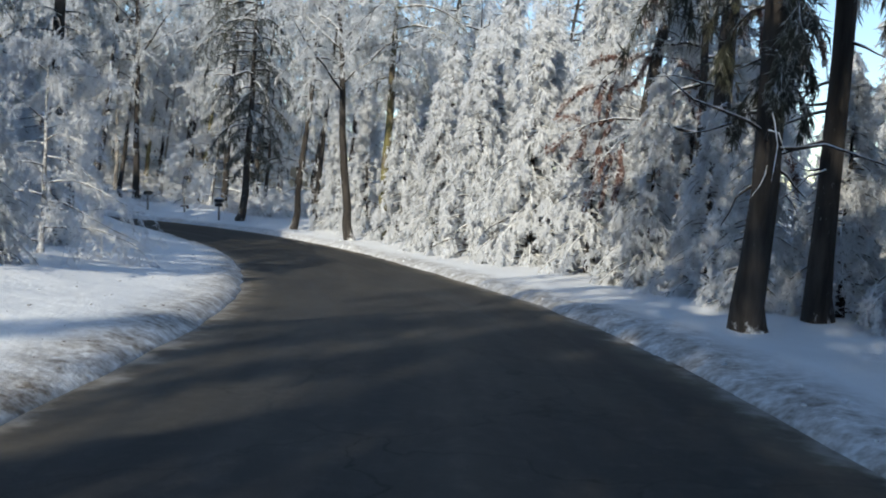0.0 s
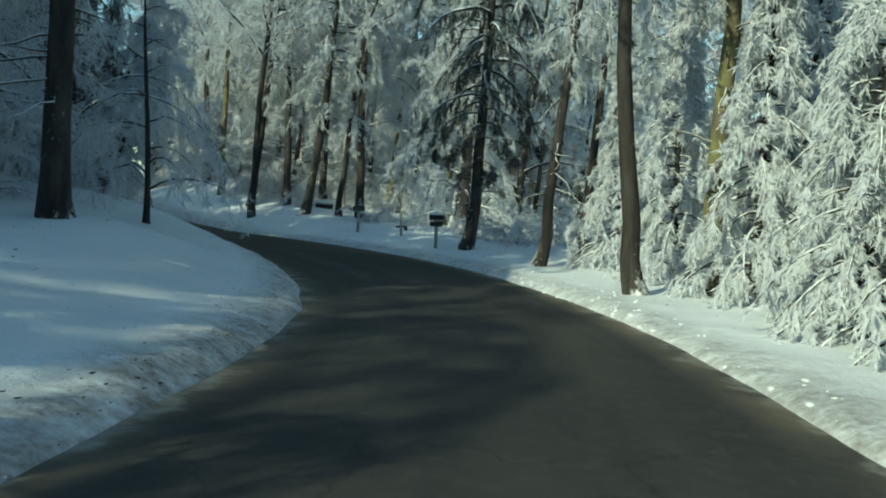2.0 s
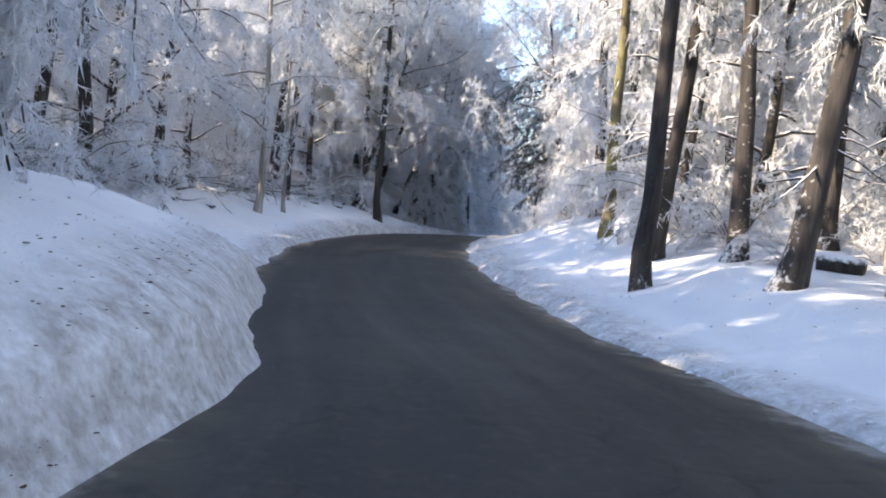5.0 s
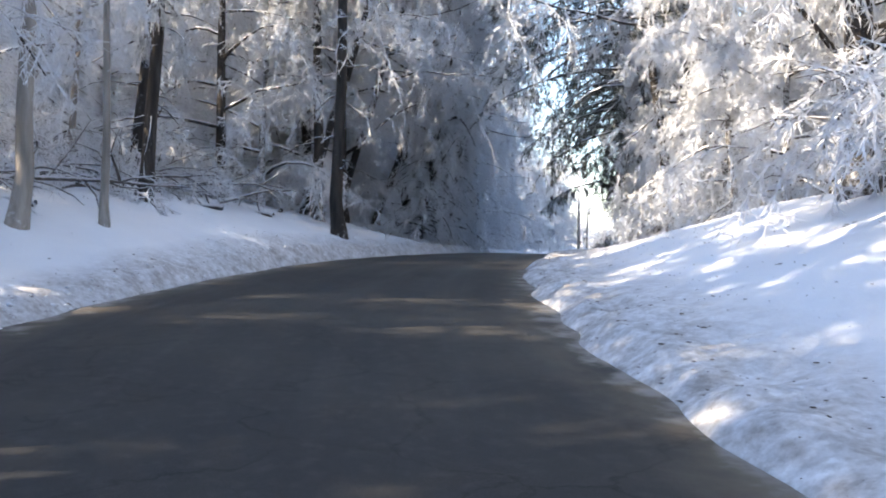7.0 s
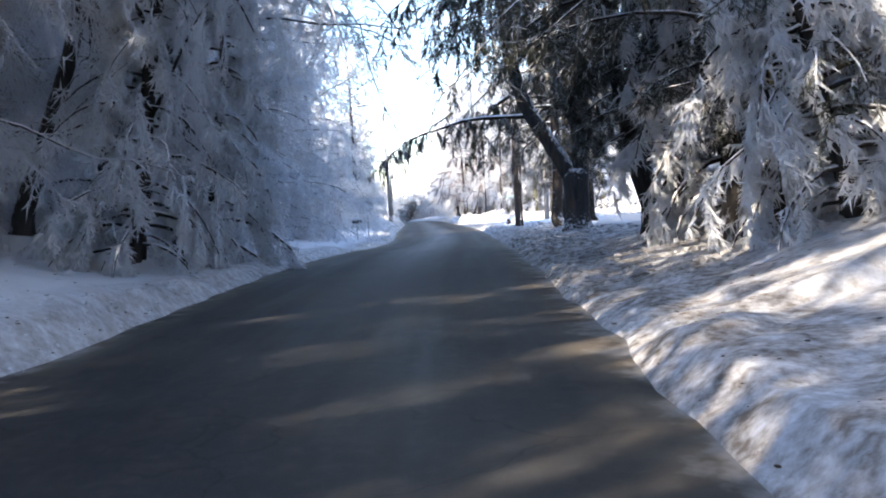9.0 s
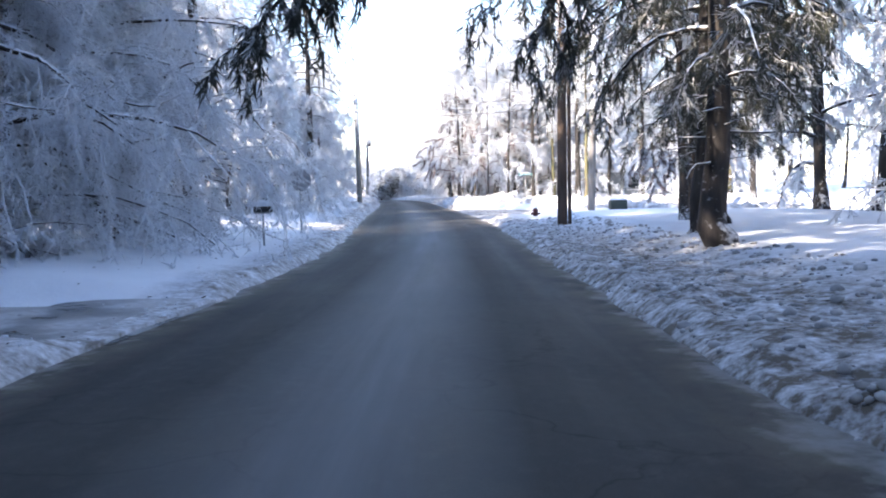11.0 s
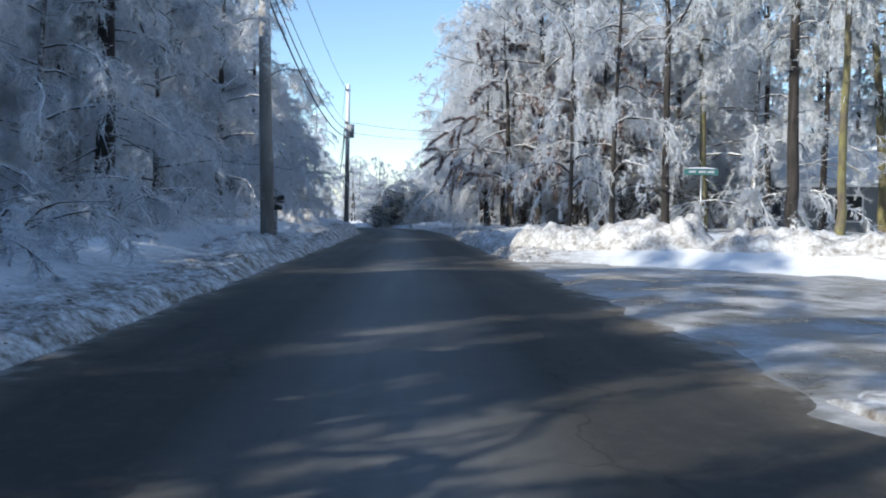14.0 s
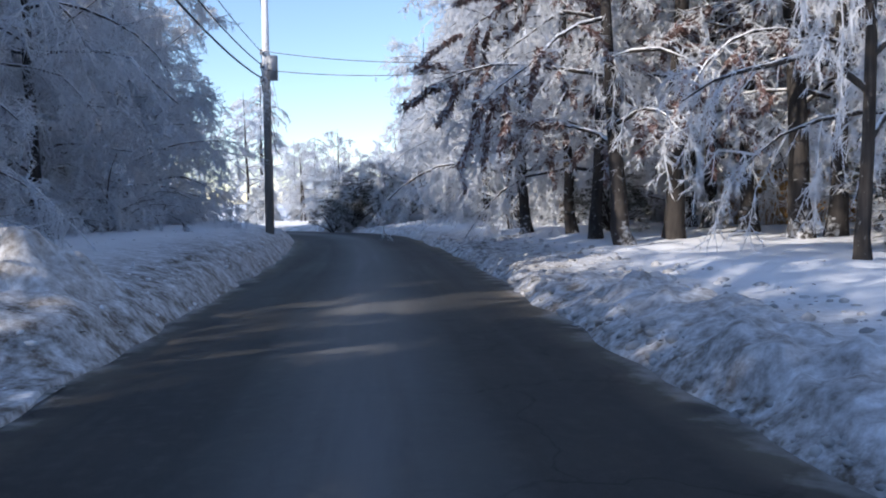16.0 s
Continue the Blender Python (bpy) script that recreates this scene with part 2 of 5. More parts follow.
class Soup:
    """Verts and faces gathered for one mesh."""

    def __init__(self):
        self.v, self.f, self.n = [], [], 0

    def tube(self, pts, radii, sides=5, cap=False):
        pts = np.asarray(pts, float)
        base = self.n
        t = np.gradient(pts, axis=0)
        t /= np.linalg.norm(t, axis=1)[:, None] + 1e-9
        ref = np.array([0.0, 0.0, 1.0]) if abs(t[0][2]) < 0.8 else np.array([1.0, 0.0, 0.0])
        u = np.cross(t, ref)
        u /= np.linalg.norm(u, axis=1)[:, None] + 1e-9
        w = np.cross(t, u)
        a = np.arange(sides) * 2 * np.pi / sides
        ring = u[:, None] * np.cos(a)[None, :, None] + w[:, None] * np.sin(a)[None, :, None]
        self.v.append((pts[:, None] + ring * np.asarray(radii, float)[:, None, None]).reshape(-1, 3))
        for i in range(len(pts) - 1):
            for j in range(sides):
                k = (j + 1) % sides
                self.f.append((base + i * sides + j, base + i * sides + k, base + (i + 1) * sides + k, base + (i + 1) * sides + j))
        if cap:
            self.f.append(tuple(base + (len(pts) - 1) * sides + j for j in range(sides)))
            self.f.append(tuple(base + j for j in reversed(range(sides))))
        self.n += len(pts) * sides
        return self

    def cones(self, base, way, length, width):
        """Tapered three-sided sprigs from base along way."""
        base, way = np.asarray(base, float), np.asarray(way, float)
        n = len(base)
        if not n:
            return self
        way = way / (np.linalg.norm(way, axis=1)[:, None] + 1e-9)
        ref = np.random.normal(size=(n, 3))
        u = np.cross(way, ref)
        u /= np.linalg.norm(u, axis=1)[:, None] + 1e-9
        w = np.cross(way, u)
        width, length = np.asarray(width)[:, None], np.asarray(length)[:, None]
        a = base + u * width
        b = base - u * width * 0.5 + w * width * 0.87
        c = base - u * width * 0.5 - w * width * 0.87
        tip = base + way * length
        self.v.append(np.stack([a, b, c, tip], 1).reshape(-1, 3))
        k = self.n + np.arange(n) * 4
        for i, j, l in ((0, 1, 3), (1, 2, 3), (2, 0, 3)):
            self.f.extend(np.stack([k + i, k + j, k + l], 1).tolist())
        self.n += n * 4
        return self

    def make(self, name, material, parent=None, smooth=True):
        return mesh_object(name, np.concatenate(self.v).tolist(), self.f, material, parent, smooth)


def unit(v):
    v = np.asarray(v, float)
    return v / (np.linalg.norm(v) + 1e-9)


# ---------------------------------------------------------------- the road's line and the ground
ROAD = [
    (1.6, -70.0, 2.4, 2.8), (0.4, -30.0, 1.1, 2.8), (-0.2, -9.6, 0.39, 2.79), (0.0, 0.0, 0.0, 2.75), (-0.25, 10.0, -0.46, 2.65), (-2.08, 19.85, -1.05, 2.66),
    (-5.35, 29.28, -1.39, 2.55), (-9.6, 36.2, -1.5, 2.6), (-14.5, 41.4, -1.58, 2.7), (-20.1, 45.8, -1.66, 2.75), (-26.4, 49.15, -1.7, 3.05), (-32.7, 52.9, -1.56, 3.2),
    (-37.2, 55.8, -1.37, 3.2), (-41.9, 59.1, -1.09, 3.15), (-48.3, 65.2, -0.76, 2.9), (-53.2, 71.5, -0.58, 2.75), (-62.6, 84.6, -0.58, 2.9), (-72.9, 99.3, -1.04, 3.0),
    (-80.0, 109.0, -1.2, 3.1), (-89.3, 120.8, -1.24, 3.35), (-98.9, 132.3, -1.14, 2.9), (-108.6, 143.9, -1.1, 2.5), (-120.5, 157.6, -1.22, 2.6), (-131.5, 167.6, -1.32, 2.7),
    (-147.0, 174.0, -1.52, 2.7), (-175.0, 180.0, -1.92, 2.7),
]


def spline(points, step=1.0):
    p = np.array(points, float)
    p = np.concatenate([[2 * p[0] - p[1]], p, [2 * p[-1] - p[-2]]])
    rows = []
    for i in range(1, len(p) - 2):
        a, b, c, d = p[i - 1], p[i], p[i + 1], p[i + 2]
        n = max(2, int(np.hypot(*(c - b)[:2]) / step))
        for k in range(n):
            u = k / n
            rows.append(0.5 * (2 * b + (c - a) * u + (2 * a - 5 * b + 4 * c - d) * u * u + (3 * b - a - 3 * c + d) * u**3))
    rows.append(p[-2])
    return np.array(rows)


LINE = spline(ROAD, 0.5)
STEPS = np.r_[0, np.cumsum(np.hypot(*np.diff(LINE[:, :2], axis=0).T))]
START = STEPS[np.hypot(LINE[:, 0], LINE[:, 1]).argmin()]
STEPS -= START  # distance along the road from where the drive begins
TANG = np.gradient(LINE[:, :2], axis=0)
TANG /= np.linalg.norm(TANG, axis=1)[:, None]
RIGHT = np.stack([TANG[:, 1], -TANG[:, 0]], 1)


def along(s):
    """Place, right-hand way, height and half width of the road at s."""
    q = [np.interp(s, STEPS, LINE[:, k]) for k in range(4)]
    r = np.array([np.interp(s, STEPS, RIGHT[:, k]) for k in range(2)])
    return np.array(q[:2]), r / np.linalg.norm(r), q[2], q[3]


def road_place(x, y):
    """Distance along the road and to its right of a place."""
    i = ((LINE[:, :2] - (x, y)) ** 2).sum(1).argmin()
    return STEPS[i], float(np.dot(np.array((x, y)) - LINE[i, :2], RIGHT[i])), i


MARKS = (-90, 0, 25, 36, 46, 56, 66, 76, 86, 98, 112, 130, 160, 175, 230)
RISE_L = (0.4, 0.35, 0.6, 1.1, 1.75, 1.9, 1.9, 1.9, 1.95, 1.6, 0.5, 0.4, 0.6, 0.7, 0.9)
RISE_R = (0.2, 0.15, 0.1, 0.15, 0.35, 0.6, 1.5, 2.1, 1.9, 1.0, 0.38, 0.5, 0.35, 0.4, 0.5)
DIRT_L = (0.7, 1.0, 0.85, 0.7, 0.7, 0.6, 0.6, 0.65, 0.7, 0.6, 0.9, 0.9, 1.1, 1.1, 0.7)
DIRT_R = (0.6, 0.95, 0.7, 0.5, 0.6, 0.6, 0.6, 0.75, 0.75, 1.1, 1.25, 1.1, 0.9, 1.0, 0.8)
SIDE_A, SIDE_B, SIDE_HALF = np.array((-97.0, 132.9)), np.array((-50.0, 135.0)), 2.1  # the side road
SIDE_WAY = (SIDE_B - SIDE_A) / np.linalg.norm(SIDE_B - SIDE_A)
DRIVES = (122.0, road_place(-107.6, 137.3)[0])  # driveways on the left


def wobble(x, y, scale, k=0.0):
    return noise.noise(Vector((x * scale + k, y * scale - k, k)))


def side_gap(x, y):
    """How far a place lies from the side road's edge (negative on it), and how far along."""
    q = np.array((x, y)) - SIDE_A
    run = float(q @ SIDE_WAY)
    off = abs(float(q[0] * SIDE_WAY[1] - q[1] * SIDE_WAY[0]))
    gap = off - SIDE_HALF if run > -3 else 99.0
    # its mouth widens towards the near corner
    corner = max(x + 86.0 - 0.09 * (y - 131.0) - 0.35 * wobble(x, y, 0.5), y - 133.0 - 0.03 * (x + 97.0), -99.0 - x)
    bite = max(0.0, 1.0 - abs(y - 130.5) / 3.0) * 0.8
    return min(gap, corner - bite), run


def smooth(u):
    u = min(1.0, max(0.0, u))
    return u * u * (3 - 2 * u)


def snow_edge(s, side, half):
    """How far from the road's line the snow begins; on the left it creeps in after the first bend."""
    ragged = 0.35 + 0.65 * smooth((s - 46) / 12)
    edge = half + ragged * (0.2 * wobble(s, 3.0 if side > 0 else 9.0, 0.55) + 0.08 * wobble(s, 5.0 if side > 0 else 1.0, 0.95) + 0.018 * wobble(s, 7.0 if side > 0 else 2.0, 2.9))
    return edge - (0.7 * smooth((s - 50) / 6) * (1 - smooth((s - 63) / 5)) if side < 0 else 0.0)


def ground_at(s, d, x, y, z_road, half):
    """Height of the snow at a place s along the road and d to its right."""
    edge = snow_edge(s, d, half)
    e = abs(d) - edge
    if e < 0:
        return z_road - 0.14 if e < -0.06 else z_road - 0.03
    rise = np.interp(s, MARKS, RISE_L if d < 0 else RISE_R)
    width = 6.5 if rise > 1.2 else 4.5
    ploughed = 0.05 + 0.16 * (0.6 + 0.8 * wobble(s, 20.0 if d < 0 else 40.0, 0.21)) * smooth(e / 0.35) * (1 - 0.6 * smooth((e - 0.8) / 1.4))
    slope = smooth(e / width)
    if d < 0:  # on the inside of the first bend and by the last houses the bank swells up straight from the asphalt
        swell = smooth((s - 34) / 14) * (1 - smooth((s - 62) / 8)) + smooth((s - 172) / 8) + 0.6 * smooth((s - 78) / 6) * (1 - smooth((s - 97) / 6))
        slope += swell * (1 - (1 - min(1.0, e / width)) ** 2.4 - slope)
        ploughed += 0.08 * swell * smooth(e / 0.7) + 0.2 * smooth((s - 47) / 6) * (1 - smooth((s - 63) / 6)) * smooth(e / 0.4)
    ploughed *= (0.6 if s < 48 else 1.0) if d < 0 else 0.4 + 0.6 * smooth((s - 56) / 10)
    h = z_road + min(1.0, e / 0.1) * 0.06 + ploughed * smooth(e / 0.3) + rise * slope * 0.9
    h += 0.05 * wobble(x, y, 0.9, 4.0) * smooth(e / 0.6) + 0.03 * wobble(x, y, 2.7, 8.0) * smooth(e / 0.4)
    lumpy = 1.0 if s > 66 else 0.35
    h += lumpy * (0.1 * wobble(x, y, 1.5, 31.0) + 0.06 * wobble(x, y, 2.1, 17.0)) * smooth(e / 0.25) * (1 - smooth((e - 0.7) / 1.0))
    if d > 0 and s > 92:  # trampled, churned-up snow
        rough = smooth((s - 92) / 8) * smooth(e / 0.4) * (1 - smooth((e - 3.5) / 3))
        h += rough * (0.08 * wobble(x, y, 0.8, 6.0) + 0.05 * wobble(x, y, 2.6, 2.0))
    h += 0.35 * wobble(x, y, 0.09, 12.0) * smooth((e - 3) / 6) + 0.9 * wobble(x, y, 0.025, 15.0) * smooth((e - 10) / 15)
    if d > 0:
        gap, run = side_gap(x, y)
        if gap < 3.0 and e < 45:
            low = z_road - 0.02 if gap < 0 else z_road + 0.05
            h = low + (h - low) * smooth(gap / 1.6) if gap > 0 else low - 0.06
    else:
        gap = min(abs(s - q) for q in DRIVES) - 1.9
        if gap < 1.5 and e < 14:
            h = z_road + 0.04 + (h - z_road - 0.04) * smooth((gap + 0.2) / 1.4)
    return h


def ground_z(x, y):
    s, d, i = road_place(x, y)
    return ground_at(s, d, x, y, LINE[i, 2], LINE[i, 3])


def build_ground():
    outs = [-0.08, -0.02, 0.0, 0.05, 0.1, 0.2, 0.32, 0.46, 0.62, 0.8, 1.0, 1.25, 1.55, 1.9, 2.3, 2.8, 3.4, 4.1, 5, 6, 7.2, 8.6, 10.2, 12.2, 14.6, 17.5, 21, 26, 32, 40, 50]
    rows = np.arange(-68.0, STEPS[-1] - 2, 0.25)
    ncol = 2 * len(outs) + 1
    verts, faces, uvs = [], [], []
    for s in rows:
        c, r, z, half = along(s)
        line = []
        for k in range(-len(outs), len(outs) + 1):
            if k == 0:
                d = 0.0
            else:
                sg = 1 if k > 0 else -1
                d = sg * (snow_edge(s, sg, half) + outs[abs(k) - 1])
            x, y = c + r * d
            e = abs(d) - half
            dirt = np.interp(s, MARKS, DIRT_L if d < 0 else DIRT_R)
            reach = np.interp(s, MARKS, (1, 1, 1, 1, 1, 1, 1.3, 2.0, 2.2, 4.5, 5.5, 4.0, 2.4, 2.8, 2.2) if d > 0 else (1,) * 7 + (1.3, 1.3, 1, 1.4, 1.2, 2.6, 3.0, 1.8))
            uvs.append((max(e, 0) / reach, dirt))
            verts.append((x, y, ground_at(s, d, x, y, z, half)))
    for i in range(len(rows) - 1):
        for j in range(ncol - 1):
            a = i * ncol + j
            faces.append((a, a + 1, a + ncol + 1, a + ncol))
    # the sheet runs on, level, to the horizon
    rim = [i * ncol for i in range(len(rows))] + [(len(rows) - 1) * ncol + j for j in range(1, ncol)] + [i * ncol + ncol - 1 for i in range(len(rows) - 2, -1, -1)] + list(range(ncol - 2, 0, -1))
    mid = np.mean([verts[k] for k in rim], axis=0)
    rings = [rim]
    for far, level in ((25.0, 0.6), (120.0, 0.3), (1500.0, 0.0)):
        ring = []
        for k in rim:
            v = np.array(verts[k])
            w = unit((v - mid) * (1, 1, 0))
            ring.append(len(verts))
            verts.append(tuple(v[:2] + w[:2] * far) + ((v[2] + level) * 0.5 if far == 25.0 else level,))
            uvs.append((9.0, 0.0))
        rings.append(ring)
    m = len(rim)
    for a, b in zip(rings, rings[1:]):
        for k in range(m):
            l = (k + 1) % m
            faces.append((a[l], b[l], b[k], a[k]))
    ob = mesh_object("ground", verts, faces, M_SNOW)
    layer = ob.data.uv_layers.new(name="verge")
    idx = np.zeros(len(ob.data.loops), int)
    ob.data.loops.foreach_get("vertex_index", idx)
    layer.data.foreach_set("uv", np.array(uvs)[idx].ravel())
    tagged(ob, "snow-covered ground with ploughed, dirty edges beside the road", "ground", kind="structure")


def build_road():
    cols = np.linspace(-1, 1, 13)
    rows = np.arange(-68.0, STEPS[-1] - 2, 0.8)
    verts, faces, lane, pale_mid = [], [], [], []
    for s in rows:
        c, r, z, half = along(s)
        for u in cols:
            d = u * (half + 0.5)
            x, y = c + r * d
            verts.append((x, y, z - 0.03 * u * u + 0.012 * wobble(x, y, 0.5)))
            lane.append((s, d / half))
            pale_mid.append((float(np.interp(s, (0, 95, 106, 118, 140, 150, 160, 230), (0, 0, 0.55, 1, 1, 0.7, 0.75, 0.8))), 0.0))
    n = len(cols)
    for i in range(len(rows) - 1):
        for j in range(n - 1):
            a = i * n + j
            faces.append((a, a + 1, a + n + 1, a + n))
    ob = mesh_object("road", verts, faces, M_ASPHALT)
    idx = np.zeros(len(ob.data.loops), int)
    ob.data.loops.foreach_get("vertex_index", idx)
    for name, data in (("lane", lane), ("pale_mid", pale_mid)):
        ob.data.uv_layers.new(name=name).data.foreach_set("uv", np.array(data)[idx].ravel())
    tagged(ob, "narrow damp asphalt road cleared of snow", "road", kind="structure")


build_ground()
build_road()


# ---------------------------------------------------------------- trees
def bent_line(p, way, length, n, droop, jitter, rng):
    pts, w = [np.array(p, float)], unit(way)
    for _ in range(n):
        w = unit(w + np.array((0, 0, -droop)) / n + rng.normal(size=3) * jitter / n)
        pts.append(pts[-1] + w * length / n)
    return np.array(pts)


def sprigs(soup, line, count, length, width, spread, down, rng, start=0.15):
    """Sprigs along a branch line, leaving it sideways and hanging down."""
    u = rng.uniform(start, 1.0, count) * (len(line) - 1)
    i = np.minimum(u.astype(int), len(line) - 2)
    f = (u - i)[:, None]
    at = line[i] * (1 - f) + line[i + 1] * f
    w = line[i + 1] - line[i]
    w = w / (np.linalg.norm(w, axis=1)[:, None] + 1e-9)
    way = w * rng.uniform(0.3, 1.0, (count, 1)) + rng.normal(size=(count, 3)) * spread
    way[:, 2] -= down * rng.uniform(0.4, 1.3, count)
    soup.cones(at, way, length * rng.uniform(0.5, 1.3, count), width * rng.uniform(0.6, 1.4, count))


def lace(soup, line, twigs, length, width, kids, spread, down, rng, start=0.0, kid=0.19):
    """Fine twigs along a branch line, each with its own small side twigs."""
    u = rng.uniform(start, 1.0, twigs) * (len(line) - 1)
    i = np.minimum(u.astype(int), len(line) - 2)
    f = (u - i)[:, None]
    at = line[i] * (1 - f) + line[i + 1] * f
    w = line[i + 1] - line[i]
    w = w / (np.linalg.norm(w, axis=1)[:, None] + 1e-9)
    way = w * rng.uniform(0.3, 1.0, (twigs, 1)) + rng.normal(size=(twigs, 3)) * spread
    way[:, 2] -= down * rng.uniform(0.3, 1.2, twigs)
    way /= np.linalg.norm(way, axis=1)[:, None] + 1e-9
    reach = length * rng.uniform(0.5, 1.4, twigs)
    soup.cones(at, way, reach, width * rng.uniform(0.7, 1.3, twigs))
    n = twigs * kids
    k = np.repeat(np.arange(twigs), kids)
    p = at[k] + way[k] * (reach[k] * rng.uniform(0.15, 0.95, n))[:, None]
    q = way[k] * rng.uniform(0.3, 1.0, (n, 1)) + rng.normal(size=(n, 3)) * 0.55
    q[:, 2] -= down * rng.uniform(0.3, 1.2, n)
    soup.cones(p, q, kid * rng.uniform(0.5, 1.4, n), width * rng.uniform(0.55, 1.05, n))


def tree_parts(name, trunk, crowns, bark):
    root = new(name)
    root.empty_display_size = 0.3
    trunk.make("trunk", bark, root)
    for label, soup, mat in crowns:
        if soup.n:
            soup.make(label, mat, root, smooth=False)
    return root


def trunk_line(height, lean, rng, n=9):
    z = np.concatenate([(-0.9, -0.1, 0.12, 0.4, 0.9), np.linspace(1.8, height, n)])
    n = len(z)
    x = np.cumsum(rng.normal(size=n) * 0.05 * height / 14) + lean[0] * z
    y = np.cumsum(rng.normal(size=n) * 0.05 * height / 14) + lean[1] * z
    x -= x[0]
    y -= y[0]
    return np.stack([x, y, z], 1)


def flare(r):
    """Widen a trunk towards its roots."""
    r[:5] *= (2.0, 1.6, 1.36, 1.17, 1.06)


def at_height(line, h):
    return np.array([np.interp(h, line[:, 2], line[:, k]) for k in range(2)] + [h])


def deciduous(name, seed, height=14.0, radius=0.19, limbs=16, subs=8, sprig=66, low=0.2, bark=None, spread=0.36, brown=0, fine=1.0, sag=1.0):
    rng = np.random.default_rng(seed)
    trunk, twigs, leaves = Soup(), Soup(), Soup()
    line = trunk_line(height, rng.normal(size=2) * 0.025, rng)
    r = radius * np.clip(1 - line[:, 2] / height, 0.04, 1) ** 0.75
    flare(r)
    trunk.tube(line, r, 11)
    for k in range(limbs):
        u = low + (0.96 - low) * ((k + rng.uniform(0, 0.8)) / limbs)
        p = at_height(line, u * height)
        a = k * 2.4 + rng.uniform(-0.5, 0.5)
        lift = rng.uniform(0.25, 1.1) * (0.6 + 0.8 * u)
        reach = height * spread * (1.15 - 0.75 * u) * rng.uniform(0.65, 1.2)
        b = bent_line(p, (math.cos(a), math.sin(a), lift), reach, 6, sag, 0.9, rng)
        rb = radius * 0.34 * (1.1 - u) + 0.02
        trunk.tube(b, np.linspace(rb, 0.015, 7), 5)
        for j in range(subs):
            q = b[2 + rng.integers(0, 4)] * 1.0
            i = rng.integers(1, 6)
            q = b[i] + (b[i + 1] - b[i]) * rng.uniform()
            w = unit(b[i + 1] - b[i]) + rng.normal(size=3) * 0.75
            c = bent_line(q, w, reach * rng.uniform(0.25, 0.5), 4, 1.3, 1.0, rng)
            twigs.tube(c, np.linspace(0.024, 0.01, 5) * fine, 3)
            if fine > 1:
                sprigs(twigs, c, sprig, 0.34 * fine, 0.017 * fine, 0.6, 0.3, rng, 0.0)
            else:
                lace(twigs, c, sprig // 5, 0.45, 0.0155, 9, 0.6, 0.35, rng)
            if brown and rng.uniform() < brown:
                sprigs(leaves, c, 190, 0.15, 0.045, 0.8, 1.6, rng)
        if fine > 1:
            sprigs(twigs, b, sprig, 0.36 * fine, 0.017 * fine, 0.7, 0.15, rng, 0.3)
        else:
            lace(twigs, b, sprig // 3, 0.45, 0.0155, 8, 0.7, 0.25, rng, 0.25)
    return tree_parts(name, trunk, (("crown", twigs, M_TWIG), ("dead_foliage", leaves, M_BROWN)), bark or M_BARK)


def conifer(name, seed, height=17.0, radius=0.24, low=0.3, reach=3.9, boughs=58, sprig=60, mat=None, size=0.38, width=0.032, droop=1.2, stubs=10, bark=None, full=False, coarse=False):
    rng = np.random.default_rng(seed)
    trunk, needles = Soup(), Soup()
    line = trunk_line(height, rng.normal(size=2) * 0.015, rng)
    r = radius * np.clip(1 - line[:, 2] / height, 0.03, 1) ** 0.7
    flare(r)
    trunk.tube(line, r, 11)
    for k in range(stubs):
        p = at_height(line, height * rng.uniform(0.1, max(low, 0.2)))
        a = rng.uniform(0, 6.28)
        trunk.tube(bent_line(p, (math.cos(a), math.sin(a), 0.1), rng.uniform(0.5, 2.2), 4, 0.5, 0.8, rng), np.linspace(0.03, 0.008, 5), 4)
    for k in range(boughs):
        u = low + (0.99 - low) * (k + rng.uniform(0, 0.9)) / boughs
        p = at_height(line, u * height)
        a = k * 2.4 + rng.uniform(-0.6, 0.6)
        shape = (1 - u) ** 0.8 / (1 - low) ** 0.8 if full else math.sin(math.pi * min(1.0, 0.25 + 0.75 * (1 - u) / (1 - low))) ** 0.6
        length = max(0.35, reach * shape * rng.uniform(0.6, 1.15))
        b = bent_line(p, (math.cos(a), math.sin(a), 0.35), length, 6, droop, 0.5, rng)
        trunk.tube(b, np.linspace(0.05 * length / 3 + 0.012, 0.01, 7), 4)
        n = int(sprig * (0.35 + 0.65 * length / reach))
        side = max(2, int(length / 0.55))
        for j in range(side):
            i = rng.integers(1, 6)
            q = b[i] + (b[i + 1] - b[i]) * rng.uniform()
            w = unit(b[i + 1] - b[i])
            cross = unit(np.cross(w, (0, 0, 1))) * (1 if j % 2 else -1)
            c = bent_line(q, w * 0.8 + cross * rng.uniform(0.5, 1.1), length * 0.33 * rng.uniform(0.6, 1.2), 3, droop * 1.1, 0.5, rng)
            if coarse:
                sprigs(needles, c, max(4, n // side), size, width, 0.3, 0.75, rng, 0.0)
            else:
                lace(needles, c, max(3, n // side // 5), size, width, 9, 0.35, 0.7, rng, 0.0, size * 0.55)
        if coarse:
            sprigs(needles, b, max(4, n // 3), size, width, 0.35, 0.75, rng, 0.15)
        else:
            lace(needles, b, max(3, n // 15), size, width, 9, 0.4, 0.7, rng, 0.15, size * 0.55)
    return tree_parts(name, trunk, (("crown", needles, mat or M_NEEDLE),), bark or M_BARK)


